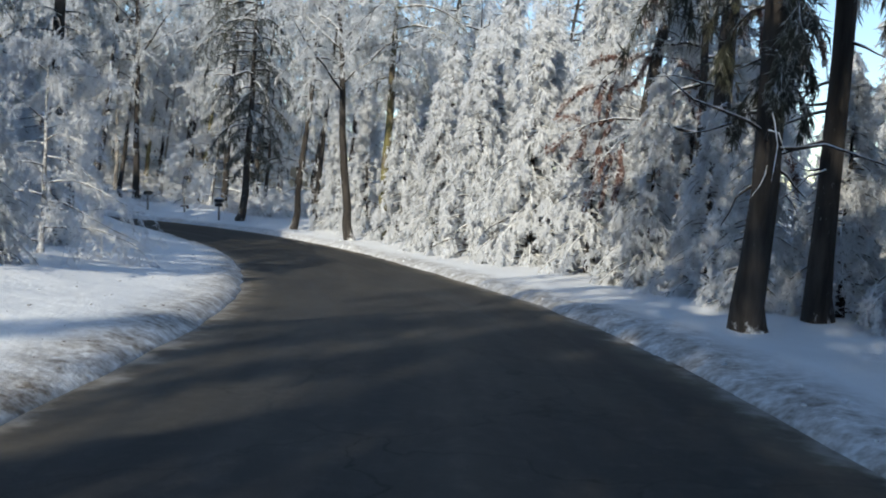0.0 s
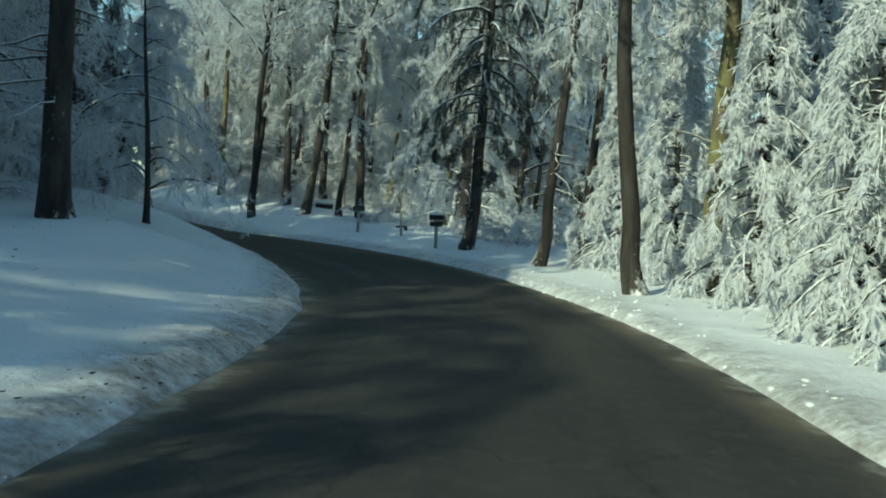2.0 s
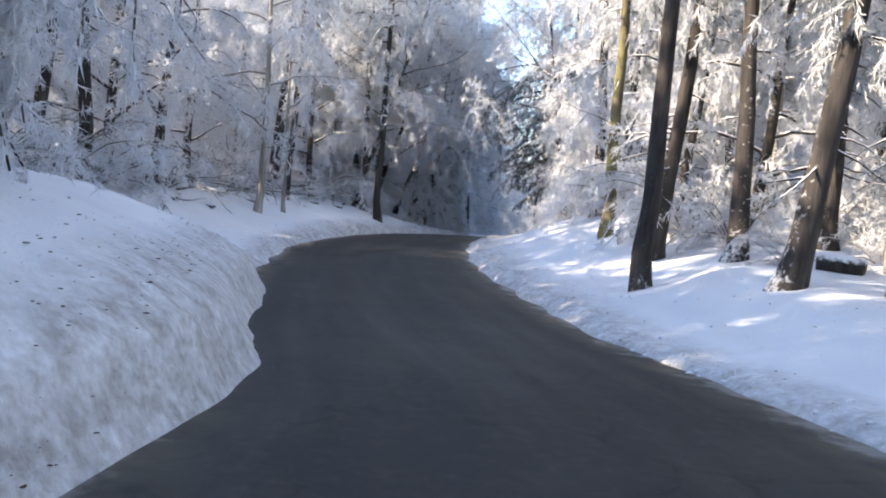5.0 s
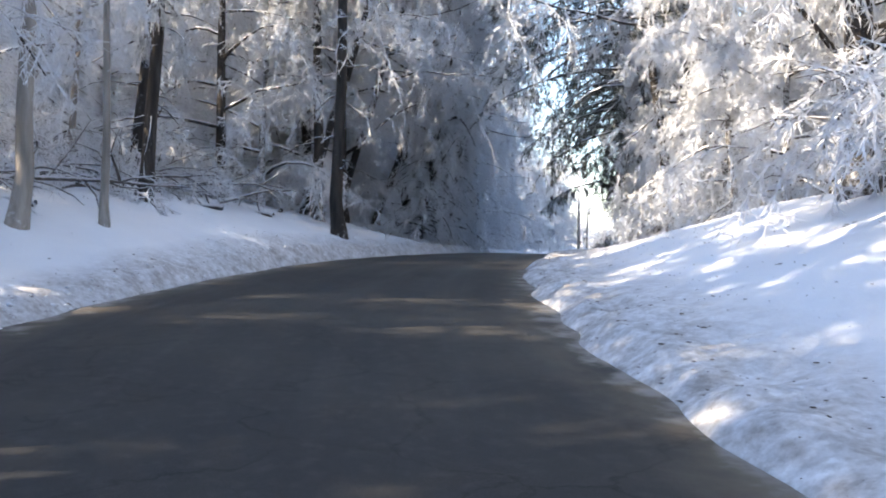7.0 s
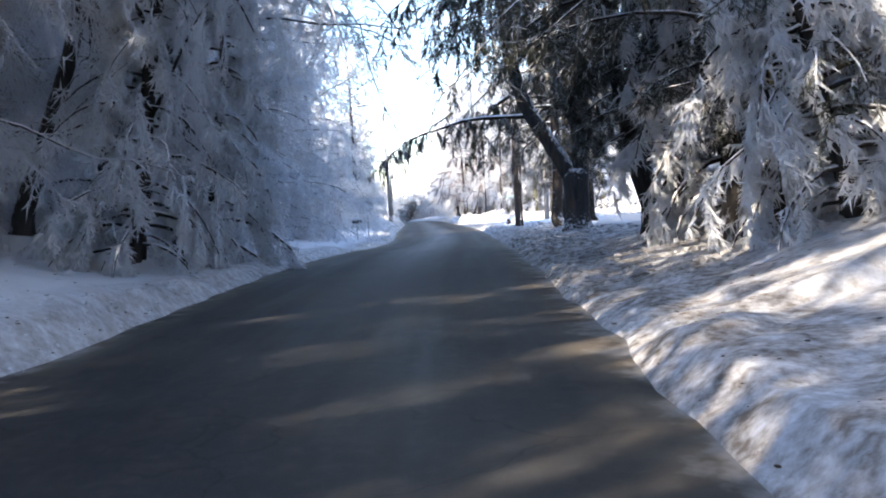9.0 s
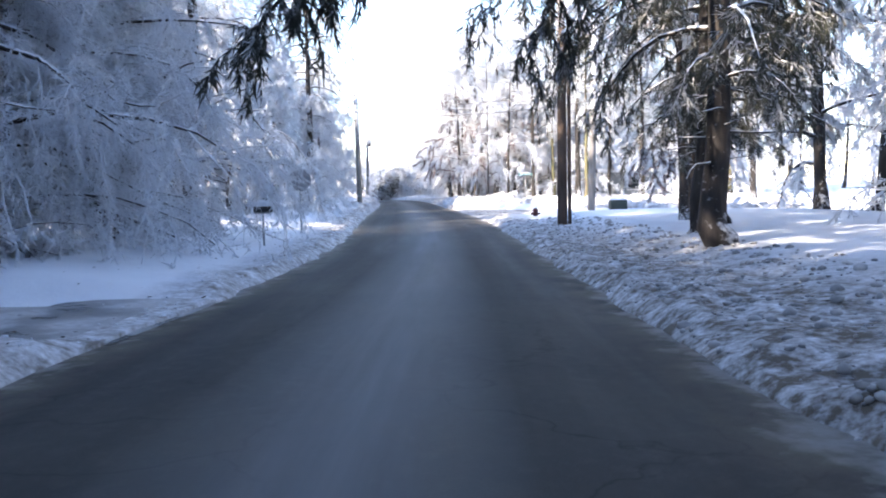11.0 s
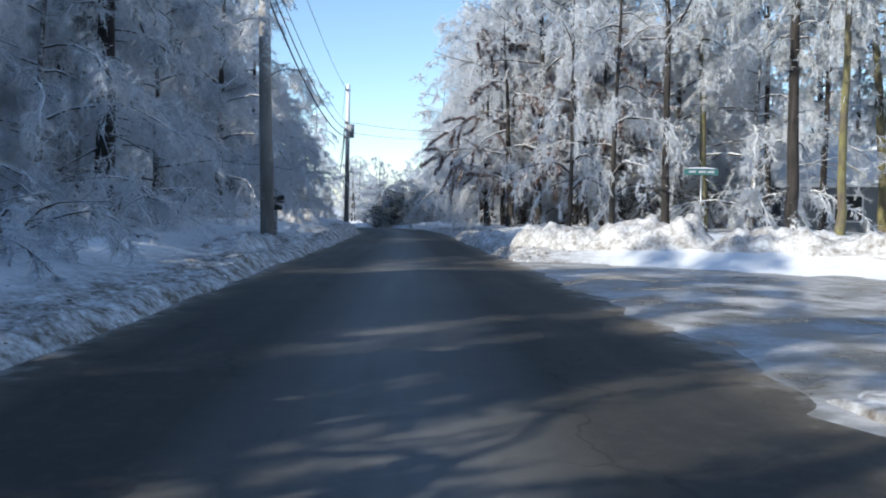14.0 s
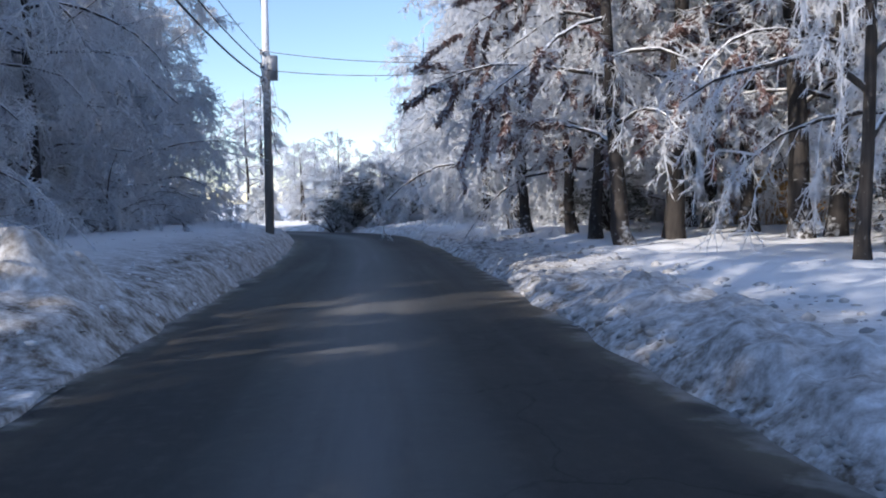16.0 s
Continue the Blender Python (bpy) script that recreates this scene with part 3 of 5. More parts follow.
def shrub(name, seed, height=2.4, stems=10, sprig=44, mat=None, fine=1.0, wide=1.0):
    rng = np.random.default_rng(seed)
    limb, twigs = Soup(), Soup()
    for k in range(stems):
        a = rng.uniform(0, 6.28)
        b = bent_line((rng.normal() * 0.15, rng.normal() * 0.15, -0.1), (math.cos(a) * 0.6 * wide, math.sin(a) * 0.6 * wide, 1.0), height * rng.uniform(0.7, 1.2), 6, 1.5 * wide, 0.7, rng)
        limb.tube(b, np.linspace(0.022, 0.008, 7), 4)
        for j in range(6):
            i = rng.integers(1, 6)
            c = bent_line(b[i], unit(b[i + 1] - b[i]) + rng.normal(size=3) * 0.7, height * rng.uniform(0.2, 0.45), 3, 1.2, 0.9, rng)
            limb.tube(c, np.linspace(0.014, 0.008, 4), 3)
            sprigs(twigs, c, sprig, 0.22, 0.013 * fine, 0.6, 0.3, rng)
    root = new(name)
    limb.make("stem", M_LIMB, root)
    twigs.make("crown", mat or M_TWIG, root, smooth=False)
    return root


KINDS = {}


def kind(key, root, label, category, base):
    root.location = (0, 0, -200)
    tagged(root, label, category)
    KINDS.setdefault(key, []).append((root, base))


for k in range(3):
    kind("dec", deciduous("deciduous_tree", 10 + k, low=0.12, limbs=18), "bare deciduous tree with every twig coated in snow", "tree", 0.38)
for k in range(2):
    kind("arch", deciduous("arching_tree", 20 + k, height=10, radius=0.13, limbs=22, subs=11, sprig=74, low=0.06, spread=0.46, bark=M_SNOWBARK), "low spreading tree bowed under heavy snow", "tree", 0.26)
kind("canopy", deciduous("overhanging_tree", 25, height=17, radius=0.2, limbs=22, subs=9, sprig=66, low=0.45, spread=0.38, sag=0.35), "tall tree with snow-laden limbs reaching over the road", "tree", 0.4)
kind("archway", deciduous("leaning_tree", 27, height=15, radius=0.17, limbs=24, subs=10, sprig=70, low=0.38, spread=0.5, sag=0.5), "tall tree leaning over the road with sagging snowy limbs", "tree", 0.34)
for k in range(2):
    kind("beech", deciduous("beech_tree", 30 + k, height=11, radius=0.16, limbs=18, subs=9, sprig=42, low=0.2, brown=0.75), "tree holding dead brown leaves dusted with snow", "tree", 0.32)
kind("pale", deciduous("pale_birch", 40, height=13, radius=0.14, limbs=14, subs=8, sprig=60, low=0.3, bark=M_PALE), "slim pale-barked tree with snowy twigs", "tree", 0.28)
for k in range(3):
    kind("pine", conifer("pine_tree", 50 + k, low=0.2 + 0.08 * k, sprig=190, width=0.019), "tall pine with a dark trunk and drooping snowy boughs", "tree", 0.48)
kind("mossy", conifer("mossy_pine", 55, low=0.34, sprig=190, width=0.019, bark=M_MOSSY), "tall pine with a yellow-mossy trunk and snowy boughs", "tree", 0.48)
for k in range(2):
    kind("dark", conifer("dark_pine", 60 + k, low=0.17, reach=4.8, mat=M_NEEDLE_DARK, boughs=60, sprig=330, size=0.34, width=0.017, droop=1.6), "dark pine with hanging boughs that carry little snow", "tree", 0.48)
# long-boughed pine kept for shade thrown from behind the start
kind("shade_pine", conifer("spreading_pine", 67, low=0.22, reach=7.0, boughs=46, sprig=420, size=0.36, width=0.02, droop=1.4), "unseen snowy pine with long boughs, added to shade the right verge", "tree", 0.48)
kind("overdark", conifer("spreading_pine", 66, low=0.15, reach=7.2, mat=M_NEEDLE_DARK, boughs=56, sprig=420, size=0.36, width=0.018, droop=1.3), "dark pine whose long boughs hang over the road", "tree", 0.48)
for k in range(3):
    kind("hemlock", conifer("hemlock_tree", 70 + k, height=7.5, radius=0.1, low=0.03, reach=2.3, boughs=105, sprig=230, size=0.28, width=0.023, droop=1.7, stubs=0, full=True, mat=M_HEMLOCK), "young hemlock, its drooping boughs heavy with snow", "tree", 0.2)
for k in range(3):
    kind("shrub", shrub("shrub", 80 + k), "leafless shrub of fine twigs furred with snow", "shrub", 1.0)
for k in range(2):
    kind("lopine", conifer("forest_pine", 90 + k, boughs=40, sprig=90, size=0.6, width=0.05, stubs=4, low=0.18, coarse=True), "tall pine deep in the snowy wood", "tree", 0.48)
for k in range(2):
    kind("lodec", deciduous("woodland_tree", 95 + k, limbs=16, subs=6, sprig=40, fine=1.7, low=0.08), "bare snow-coated tree deep in the wood", "tree", 0.38)

PLACED = [(-18.2, 50.8), (-18.8, 49.7), (-12.3, 45.2), (-13.0, 44.0), (-80.4, 101.7), (-79.6, 100.5), (-15.5, 49.4), (-16.1, 48.2),
          (-107.6, 158.6), (-106.2, 159.6), (-105.0, 160.6), (-108.4, 160.0), (-106.0, 162.0)]


def plant(key, x, y, dia=None, height=None, pick=None, lean=(0, 0), turn=None, group=""):
    """A tree of a kind with that trunk diameter; lean in degrees."""
    options = KINDS[key]
    root, base = options[(pick if pick is not None else random.randrange(len(options))) % len(options)]
    k = min(dia / base, 1.18 if key in ("dec", "beech", "arch") else 9.0) if dia else random.uniform(0.8, 1.15)
    kz = height if height else k
    turn = random.uniform(0, 360) if turn is None else turn
    m = pose(x, y, ground_z(x, y) - 0.05) @ pose(0, 0, 0, lean[0], lean[1], 0) @ pose(0, 0, 0, 0, 0, turn) @ Matrix.Diagonal((k, k, kz, 1))
    ob = copy_thing(root, m)
    PLACED.append((x, y))
    if group:
        tagged(ob, group=group)
    return ob


# trees that stand out, by their place
plant("dark", 3.95, 10.4, 0.36, 1.05, pick=0)
plant("pine", 5.3, 11.6, 0.33, 1.0)
for x, y, k in ((5.4, 7.6, 0.5), (6.6, 10.6, 0.6), (7.8, 13.0, 0.75), (5.0, 15.8, 0.5), (7.2, 6.0, 0.5), (9.0, 9.0, 0.7), (6.0, 12.4, 0.5), (4.4, 19.0, 0.5)):
    plant("hemlock", x, y, 0.2 * k * 1.2, k)
plant("pine", 5.3, 16.4, 0.42, 1.0)
plant("pine", 9.8, 10.5, 0.42, 0.9)
plant("pine", 6.4, 27.7, 0.42, 1.0, lean=(0, 7))
plant("pine", 4.4, 21.1, 0.4, 0.95, lean=(0, 8))
plant("beech", 6.2, 19.6, 0.3)
plant("canopy", -4.0, 34.6, 0.38, 0.8, lean=(0, -2))
plant("mossy", -2.7, 35.6, 0.4, 0.9)
plant("pine", -7.3, 40.4, 0.31, 1.0, lean=(0, 4))
plant("pine", -6.6, 42.6, 0.28, 1.0, lean=(0, 4))
plant("dark", -10.9, 44.9, 0.42, 0.9, lean=(-1, 1.5))
plant("pine", -14.0, 52.4, 0.44, 1.0, lean=(-2, 3))
for x, y, d, key in ((-26.6, 54.9, 0.4, "canopy"), (-29.2, 58.8, 0.42, "pine"), (-23.5, 55.2, 0.46, "pine"), (-26.3, 61.9, 0.42, "pine"), (-28.7, 69.1, 0.5, "pine"), (-19.4, 61.8, 0.38, "pine"),
                     (-22.0, 55.9, 0.3, "pine"), (-25.2, 64.4, 0.26, "pale"), (-24.0, 66.2, 0.34, "mossy"), (-21.0, 61.0, 0.22, "pale"), (-17.4, 58.6, 0.36, "mossy"), (-34.0, 66.0, 0.36, "pine"), (-20.5, 66.0, 0.34, "pine")):
    plant(key, x, y, d, 1.1, lean=(-3.0, 4.0 + random.uniform(-1, 1)))
plant("pine", -14.6, 30.8, 0.55, 1.05, pick=1)
plant("dec", -15.8, 34.8, 0.16, 0.5)
for x, y in ((-24.4, 35.0), (-27.6, 38.4), (-32.6, 41.2), (-21.4, 31.8)):
    plant("arch", x, y, 0.28, 1.05, lean=(0, 5))
plant("dark", -23.6, 40.0, 0.4, 0.9)
for x, y, d, key, lean in ((-54.9, 67.3, 0.4, "pine", 0), (-63.8, 78.0, 0.5, "canopy", 4), (-65.4, 77.3, 0.3, "pine", 0), (-62.3, 76.0, 0.16, "dec", 14), (-58.6, 68.6, 0.4, "pine", 0),
                           (-61.2, 71.2, 0.36, "dec", 0), (-47.7, 56.6, 0.3, "pale", 0), (-48.9, 58.4, 0.16, "pale", 0), (-62.8, 66.7, 0.35, "pine", 0), (-53.0, 60.5, 0.34, "pine", 0),
                           (-51.8, 78.4, 0.36, "pine", 0), (-52.0, 80.6, 0.4, "mossy", 0), (-51.0, 83.2, 0.36, "dec", 0), (-33.6, 62.0, 0.4, "mossy", 0), (-40.5, 70.5, 0.3, "dec", 0)):
    plant(key, x, y, d, 1.3 if y > 64 else 1.1, lean=(0, lean))
plant("dark", -57.6, 89.8, 0.4, 0.9, pick=1, lean=(0, -4))
for s, d, k in ((110.5, -8.8, 0.95), (112.5, -10.5, 1.1), (115, -8.6, 1.0), (117, -10.2, 1.1), (113.6, -13, 1.2), (127, -7.0, 1.05), (130, -6.2, 1.0), (133.5, -6.6, 1.1), (136.5, -6.0, 1.0), (128.5, -9.4, 1.2)):
    c, r, z, half = along(s)
    x, y = c + r * (d - half)
    plant("arch", x, y, 0.26 * k, k)
plant("overdark", -53.4, 80.8, 0.46, 0.72)
for s, d, k in ((50, -3.4, 0.9), (54, -3.2, 1.0), (57, -3.6, 1.0), (98.5, 3.4, 1.0), (102, 3.4, 1.1)):
    c, r, z, half = along(s)
    x, y = c + r * (d + math.copysign(half, d))
    plant("hemlock", x, y, 0.2 * k, k, lean=(-13, 16) if d < 0 else (8, -9))


def forked_pine(x, y):
    """A stout pine that forks low; one stem leans over the road and sends a long limb across it."""
    rng = np.random.default_rng(123)
    left = np.array((-0.823, -0.568, 0.0))
    up = np.array((0.0, 0.0, 1.0))
    root = new("forked_pine")
    root.matrix_basis = pose(x, y, ground_z(x, y) - 0.05)
    bole, lean, stem, needles = Soup(), Soup(), Soup(), Soup()
    bole.tube([(0, 0, z) for z in (-0.6, 0.0, 0.15, 0.45, 0.9, 1.5, 1.95, 2.2)], (0.68, 0.6, 0.53, 0.47, 0.44, 0.45, 0.5, 0.4), 16)
    a = np.array([left * u + up * z for u, z in ((0.0, 1.3), (0.14, 1.8), (0.42, 2.4), (0.95, 3.3), (1.5, 4.2), (1.9, 5.2), (2.2, 6.6), (2.4, 8.6), (2.6, 11.0), (2.8, 14.0))])
    b = np.array([left * u + up * z for u, z in ((0.0, 1.3), (-0.14, 1.9), (-0.22, 2.8), (-0.2, 4.2), (-0.12, 6.0), (-0.2, 9.0), (-0.1, 12.5), (-0.15, 17.0))])
    lean.tube(a, (0.3, 0.31, 0.29, 0.27, 0.26, 0.24, 0.21, 0.17, 0.12, 0.04), 13)
    stem.tube(b, (0.3, 0.34, 0.32, 0.3, 0.28, 0.22, 0.14, 0.04), 13)

    def bough(soup, p, way, length, thick, droop, twigs):
        c = bent_line(p, way, length, 8, droop, 0.7, rng)
        soup.tube(c, np.linspace(thick, 0.012, 9), 6)
        for j in range(int(length * 3.4)):
            i = rng.integers(1, 8)
            q = c[i] + (c[min(i + 1, 8)] - c[i]) * rng.uniform()
            w = unit(c[i] - c[i - 1]) * 0.7 + rng.normal(size=3) * (0.7, 0.7, 0.3)
            d = bent_line(q, w, rng.uniform(0.5, 1.1), 3, 1.5, 0.6, rng)
            soup.tube(d, np.linspace(0.016, 0.006, 4), 3)
            lace(needles, d, twigs, 0.3, 0.017, 9, 0.35, 0.9, rng, 0.0, 0.17)

    # the long limb over the road
    bough(lean, a[4], np.array((-0.97, -0.2, 0.0)), 7.4, 0.1, 0.4, 14)
    bough(lean, a[5], np.array((-0.9, 0.35, 0.0)), 6.0, 0.08, 0.6, 13)
    bough(stem, b[4], left * 0.8 + np.array((-0.5, 0.9, 0.1)), 6.0, 0.08, 0.7, 12)
    for line, soup, first in ((a, lean, 6.5), (b, stem, 5.0)):
        for k in range(26):
            z = first + (line[-1, 2] - first) * (k + 0.5) / 26
            g = k * 2.4
            bough(soup, at_height(line, z), (math.cos(g), math.sin(g), 0.25), rng.uniform(1.6, 3.8) * (1.2 - 0.8 * k / 26), 0.04, 1.2, 6)
    bole.make("bole", M_BARK, root)
    lean.make("leaning_stem", M_BARK, root)
    stem.make("upright_stem", M_BARK, root)
    needles.make("crown", M_NEEDLE_DARK, root, smooth=False)
    tagged(root, "stout forked pine, one stem leaning over the road", "tree")
    PLACED.append((x, y))


forked_pine(-62.35, 93.95)
plant("overdark", -67.6, 102.3, 0.52, 1.0)
plant("dark", -69.4, 106.2, 0.5, 1.0, pick=1)
plant("pine", -73.0, 116.3, 0.4, 1.0)
for x, y, d, key in ((-93.6, 147.8, 0.46, "pine"), (-91.5, 144.9, 0.28, "mossy"), (-99.8, 151.3, 0.36, "canopy"), (-98.9, 153.4, 0.34, "mossy"), (-94.4, 155.4, 0.3, "pine"), (-92.4, 158.4, 0.5, "mossy"), (-97.0, 156.5, 0.3, "canopy"),
                     (-108.6, 152.8, 0.5, "beech"), (-107.9, 154.1, 0.42, "canopy"), (-107.0, 156.0, 0.4, "dec"), (-105.4, 154.0, 0.44, "canopy"), (-104.7, 154.6, 0.5, "beech"), (-104.5, 156.6, 0.36, "canopy"),
                     (-110.6, 155.2, 0.3, "dec"), (-101.8, 150.0, 0.26, "dec"), (-103.4, 149.0, 0.2, "dec"), (-109.9, 160.7, 0.34, "dec"), (-112.8, 160.3, 0.32, "dec"), (-112.3, 157.4, 0.3, "canopy"), (-116.5, 166.0, 0.3, "dec"),
                     (-115.6, 160.4, 0.36, "dec"), (-117.6, 163.0, 0.38, "dec"), (-114.0, 163.4, 0.4, "dec"),
                     (-119.5, 168.5, 0.34, "arch"), (-122.5, 173.5, 0.3, "arch"), (-88.0, 158.6, 0.5, "mossy"), (-86.2, 167.2, 0.4, "pine"), (-90.0, 152.0, 0.4, "pine"), (-82.0, 150.0, 0.4, "mossy"), (-78.0, 142.0, 0.4, "pine")):
    plant(key, x, y, d, 1.0)
# the lit hemlocks on the bend
for x, y, k in ((4.4, 24.0, 0.9), (3.2, 27.2, 1.05), (1.6, 29.8, 1.1), (3.8, 31.0, 1.25), (0.0, 32.4, 1.05), (-1.8, 35.0, 0.95), (-3.6, 38.0, 0.9), (-5.2, 40.4, 0.8), (6.2, 21.0, 0.85), (1.4, 34.5, 1.25), (-1.0, 39.0, 1.2), (6.0, 17.6, 0.7), (5.0, 13.4, 0.55),
                (2.5, 25.6, 1.05), (3.9, 22.4, 0.8), (0.9, 28.4, 1.0), (5.0, 27.2, 1.35), (2.2, 32.6, 1.4), (-0.4, 30.6, 0.85), (4.6, 18.6, 0.65), (6.8, 24.2, 1.3)):
    plant("hemlock", x, y, 0.2 * k, k)

for x, y, k, key in ((-6.8, 12.6, 0.34, "hemlock"), (-7.6, 15.6, 0.42, "arch"), (-8.8, 18.4, 0.4, "hemlock"), (-9.6, 21.4, 0.35, "arch"), (-8.2, 10.0, 0.45, "arch")):
    plant(key, x, y, (0.2 if key == "hemlock" else 0.26) * k, k)

# the woods on both sides, thick near the road's edge
rng_wood = random.Random(5)


def free(x, y, gap):
    return all((x - a) ** 2 + (y - b) ** 2 > gap * gap for a, b in PLACED)


LIT = ((3.5, 24.0), (2.5, 27.0), (0.5, 31.0), (-2.0, 35.0), (-4.0, 38.5), (0.8, 20.0), (-1.0, 25.0))


def shades_the_bend(x, y):
    """Whether a tall tree here would stand between the sun and the lit hemlocks on the bend."""
    for a, b, wide in [(*q, 4.2) for q in LIT] + [(-97.0, 137.0, 2.0)]:
        q = (a - x, b - y)
        ahead, aside = q[0] * 0.34 + q[1] * 0.94, abs(q[0] * 0.94 - q[1] * 0.34)
        if 2.5 < ahead < 44 and aside < wide:
            return True
    return False


def wood(count, s0, s1, d0, d1, keys, gap, low=0.8, high=1.2):
    made = tries = 0
    while made < count and tries < count * 14:
        tries += 1
        s, d = rng_wood.uniform(s0, s1), rng_wood.uniform(d0, d1)
        c, r, z, half = along(s)
        x, y = c + r * (d + (half if d > 0 else -half))
        if not free(x, y, gap) or (abs(road_place(x, y)[1]) < half + min(abs(d0), abs(d1)) * 0.8):
            continue
        g, run = side_gap(x, y)
        if g < 2.0 or (d < 0 and min(abs(s - q) for q in DRIVES) < 4 and d > -16):
            continue
        k = rng_wood.uniform(low, high)
        key = rng_wood.choice(keys)
        if key != "shrub" and shades_the_bend(x, y):
            continue
        if d > 0 and 170 < s < 194 and d < 10 and key in ("arch", "dec", "beech"):
            continue
        if key != "hemlock" and 98 < s < 114 and abs(d) < (6.0 if key == "shrub" else 8.5):
            continue
        root, base = KINDS[key][0]
        plant(key, x, y, base * k, k, pick=rng_wood.randrange(3), lean=(rng_wood.uniform(-3, 3) - (2.5 if 30 < s < 78 else 0), rng_wood.uniform(-3, 3) + (3.5 if 30 < s < 78 else 0)))
        made += 1


wood(7, -6, 12, -7.5, -11, ("dec", "arch", "pine"), 2.4)
wood(10, 12, 44, -8.5, -13, ("dec", "arch", "pine"), 2.6)
wood(14, 52, 100, -7.0, -12, ("dec", "pine", "dec", "pale"), 2.6)
wood(24, 100, 150, -5.2, -9, ("arch", "arch", "dec"), 2.0, 0.8, 1.1)
wood(30, 150, 215, -5.5, -11, ("arch", "dec", "arch"), 2.2, 0.7, 1.0)
wood(10, 62, 100, 5.5, 11, ("dec", "pine", "pale"), 3.0)
wood(22, -8, 60, 8, 16, ("pine", "dec", "hemlock"), 3.0)
wood(4, 60, 106, -5.0, -10, ("dec", "pine"), 2.4, 1.0, 1.3)
wood(4, 74, 108, 5.5, 11, ("dec", "pine"), 2.6, 1.0, 1.3)
wood(18, 160, 212, -4.6, -8.5, ("dec", "arch"), 2.4, 0.75, 0.95)
wood(14, 42, 70, 6.5, 16, ("shrub",), 1.0, 0.6, 1.1)
wood(8, 86, 104, 3.6, 7.0, ("shrub", "arch"), 1.6, 0.5, 0.8)
wood(28, -60, 215, -9, -18, ("dec", "pine", "dec"), 2.6)
wood(9, 60, 100, 9, 18, ("dec", "pine"), 2.8)
wood(60, 205, 245, 4, 40, ("dec", "lodec", "arch", "lodec"), 2.8)
wood(40, -60, 215, -14, -45, ("lopine", "lodec", "lodec"), 2.8)
wood(40, -60, 110, 12, 45, ("lopine", "lodec"), 3.2)
wood(26, 112, 158, 14, 45, ("lodec", "lopine"), 4.5)
wood(22, 188, 225, 5, 12, ("dec", "arch", "dec"), 2.6)
wood(26, 184, 225, 14, 45, ("lodec", "lopine", "lodec"), 3.4)
wood(60, 190, 235, -40, -8, ("lodec", "lopine"), 3.4)
# next two rows: unseen wood behind the start, added to shade the first stretch
wood(14, -60, -4, 4, 12, ("lopine", "lodec"), 3.0)
wood(22, -60, -4, -4, -12, ("lopine", "lodec"), 3.0)
wood(16, -8, 50, -7.0, -11, ("shrub",), 1.2, 0.6, 1.2)
wood(20, 50, 100, -5.0, -10, ("shrub",), 1.2, 0.6, 1.2)
wood(22, 40, 105, 4.0, 11, ("shrub",), 1.3, 0.6, 1.1)
wood(34, 104, 210, -4.5, -8, ("shrub",), 1.1, 0.6, 1.2)
wood(16, -8, 40, 3.4, 7, ("shrub",), 1.2, 0.5, 0.9)
# lacy undergrowth and leaning young trees along the second bend
wood(12, 70, 112, -5.5, -16, ("arch", "dec", "arch"), 1.8, 0.8, 1.25)
wood(10, 72, 112, 5.5, 15, ("arch", "dec", "arch"), 1.8, 0.8, 1.3)
wood(42, 66, 112, -5.0, -18, ("shrub",), 1.0, 1.0, 1.7)
wood(28, 66, 104, 5.0, 15, ("shrub",), 1.0, 1.0, 1.6)
wood(10, 40, 70, -7.0, -16, ("arch", "dec"), 1.8, 0.8, 1.2)
wood(8, 40, 66, 8.0, 24, ("dec", "arch", "lodec"), 2.0, 0.8, 1.2)
wood(60, 176, 214, -4.5, -14, ("shrub", "shrub", "arch"), 1.1, 0.9, 1.5)
wood(16, 186, 212, 6.0, 16, ("beech", "shrub", "arch"), 1.6, 0.8, 1.2)
# this row of left trees is added to keep sun patches off the road
wood(8, 150, 180, -8, -14, ("dec", "pine"), 2.0, 1.0, 1.2)
wood(26, 201, 224, 4.2, 11, ("dec", "arch", "dec"), 2.0, 1.2, 1.6)
wood(16, 200, 240, -6.5, -25, ("dec", "lodec"), 2.0, 0.7, 0.9)
# tall left row, added to shade the road past the second bend
wood(20, 114, 150, -7.0, -20, ("dec", "pine", "arch"), 2.0, 1.1, 1.5)
wood(5, 102, 122, -10, -15, ("dec", "pine"), 2.2, 1.3, 1.6)
# row thickened to cast shade on the left trees of the first stretch
wood(64, -20, 42, -13, -40, ("lopine", "lodec", "lopine"), 2.4)
for x, y, k in ((-94.6, 110.6, 1.3), (-97.6, 117.4, 1.2), (-99.8, 119.8, 1.1)):
    plant("hemlock", x, y, 0.24 * k, k, lean=(-3, 6))
wood(16, 136, 160, -5.5, -11, ("dark", "hemlock", "pine"), 2.0, 0.85, 1.1)
# deep row added sunward to shade the left bushes and the road
wood(12, 98, 135, -14, -34, ("lopine", "pine", "dec"), 2.4, 1.1, 1.5)
wood(12, 108, 128, -8.6, -13, ("arch", "arch", "dec"), 1.8, 0.8, 1.1)
wood(26, 126, 152, -5.8, -9, ("arch", "dec", "arch"), 1.5, 1.0, 1.35)
wood(16, 108, 119, -6.4, -9, ("shrub",), 1.0, 0.7, 1.2)
wood(24, 104, 124, 14, 30, ("dec", "arch", "shrub"), 2.0, 0.8, 1.2)
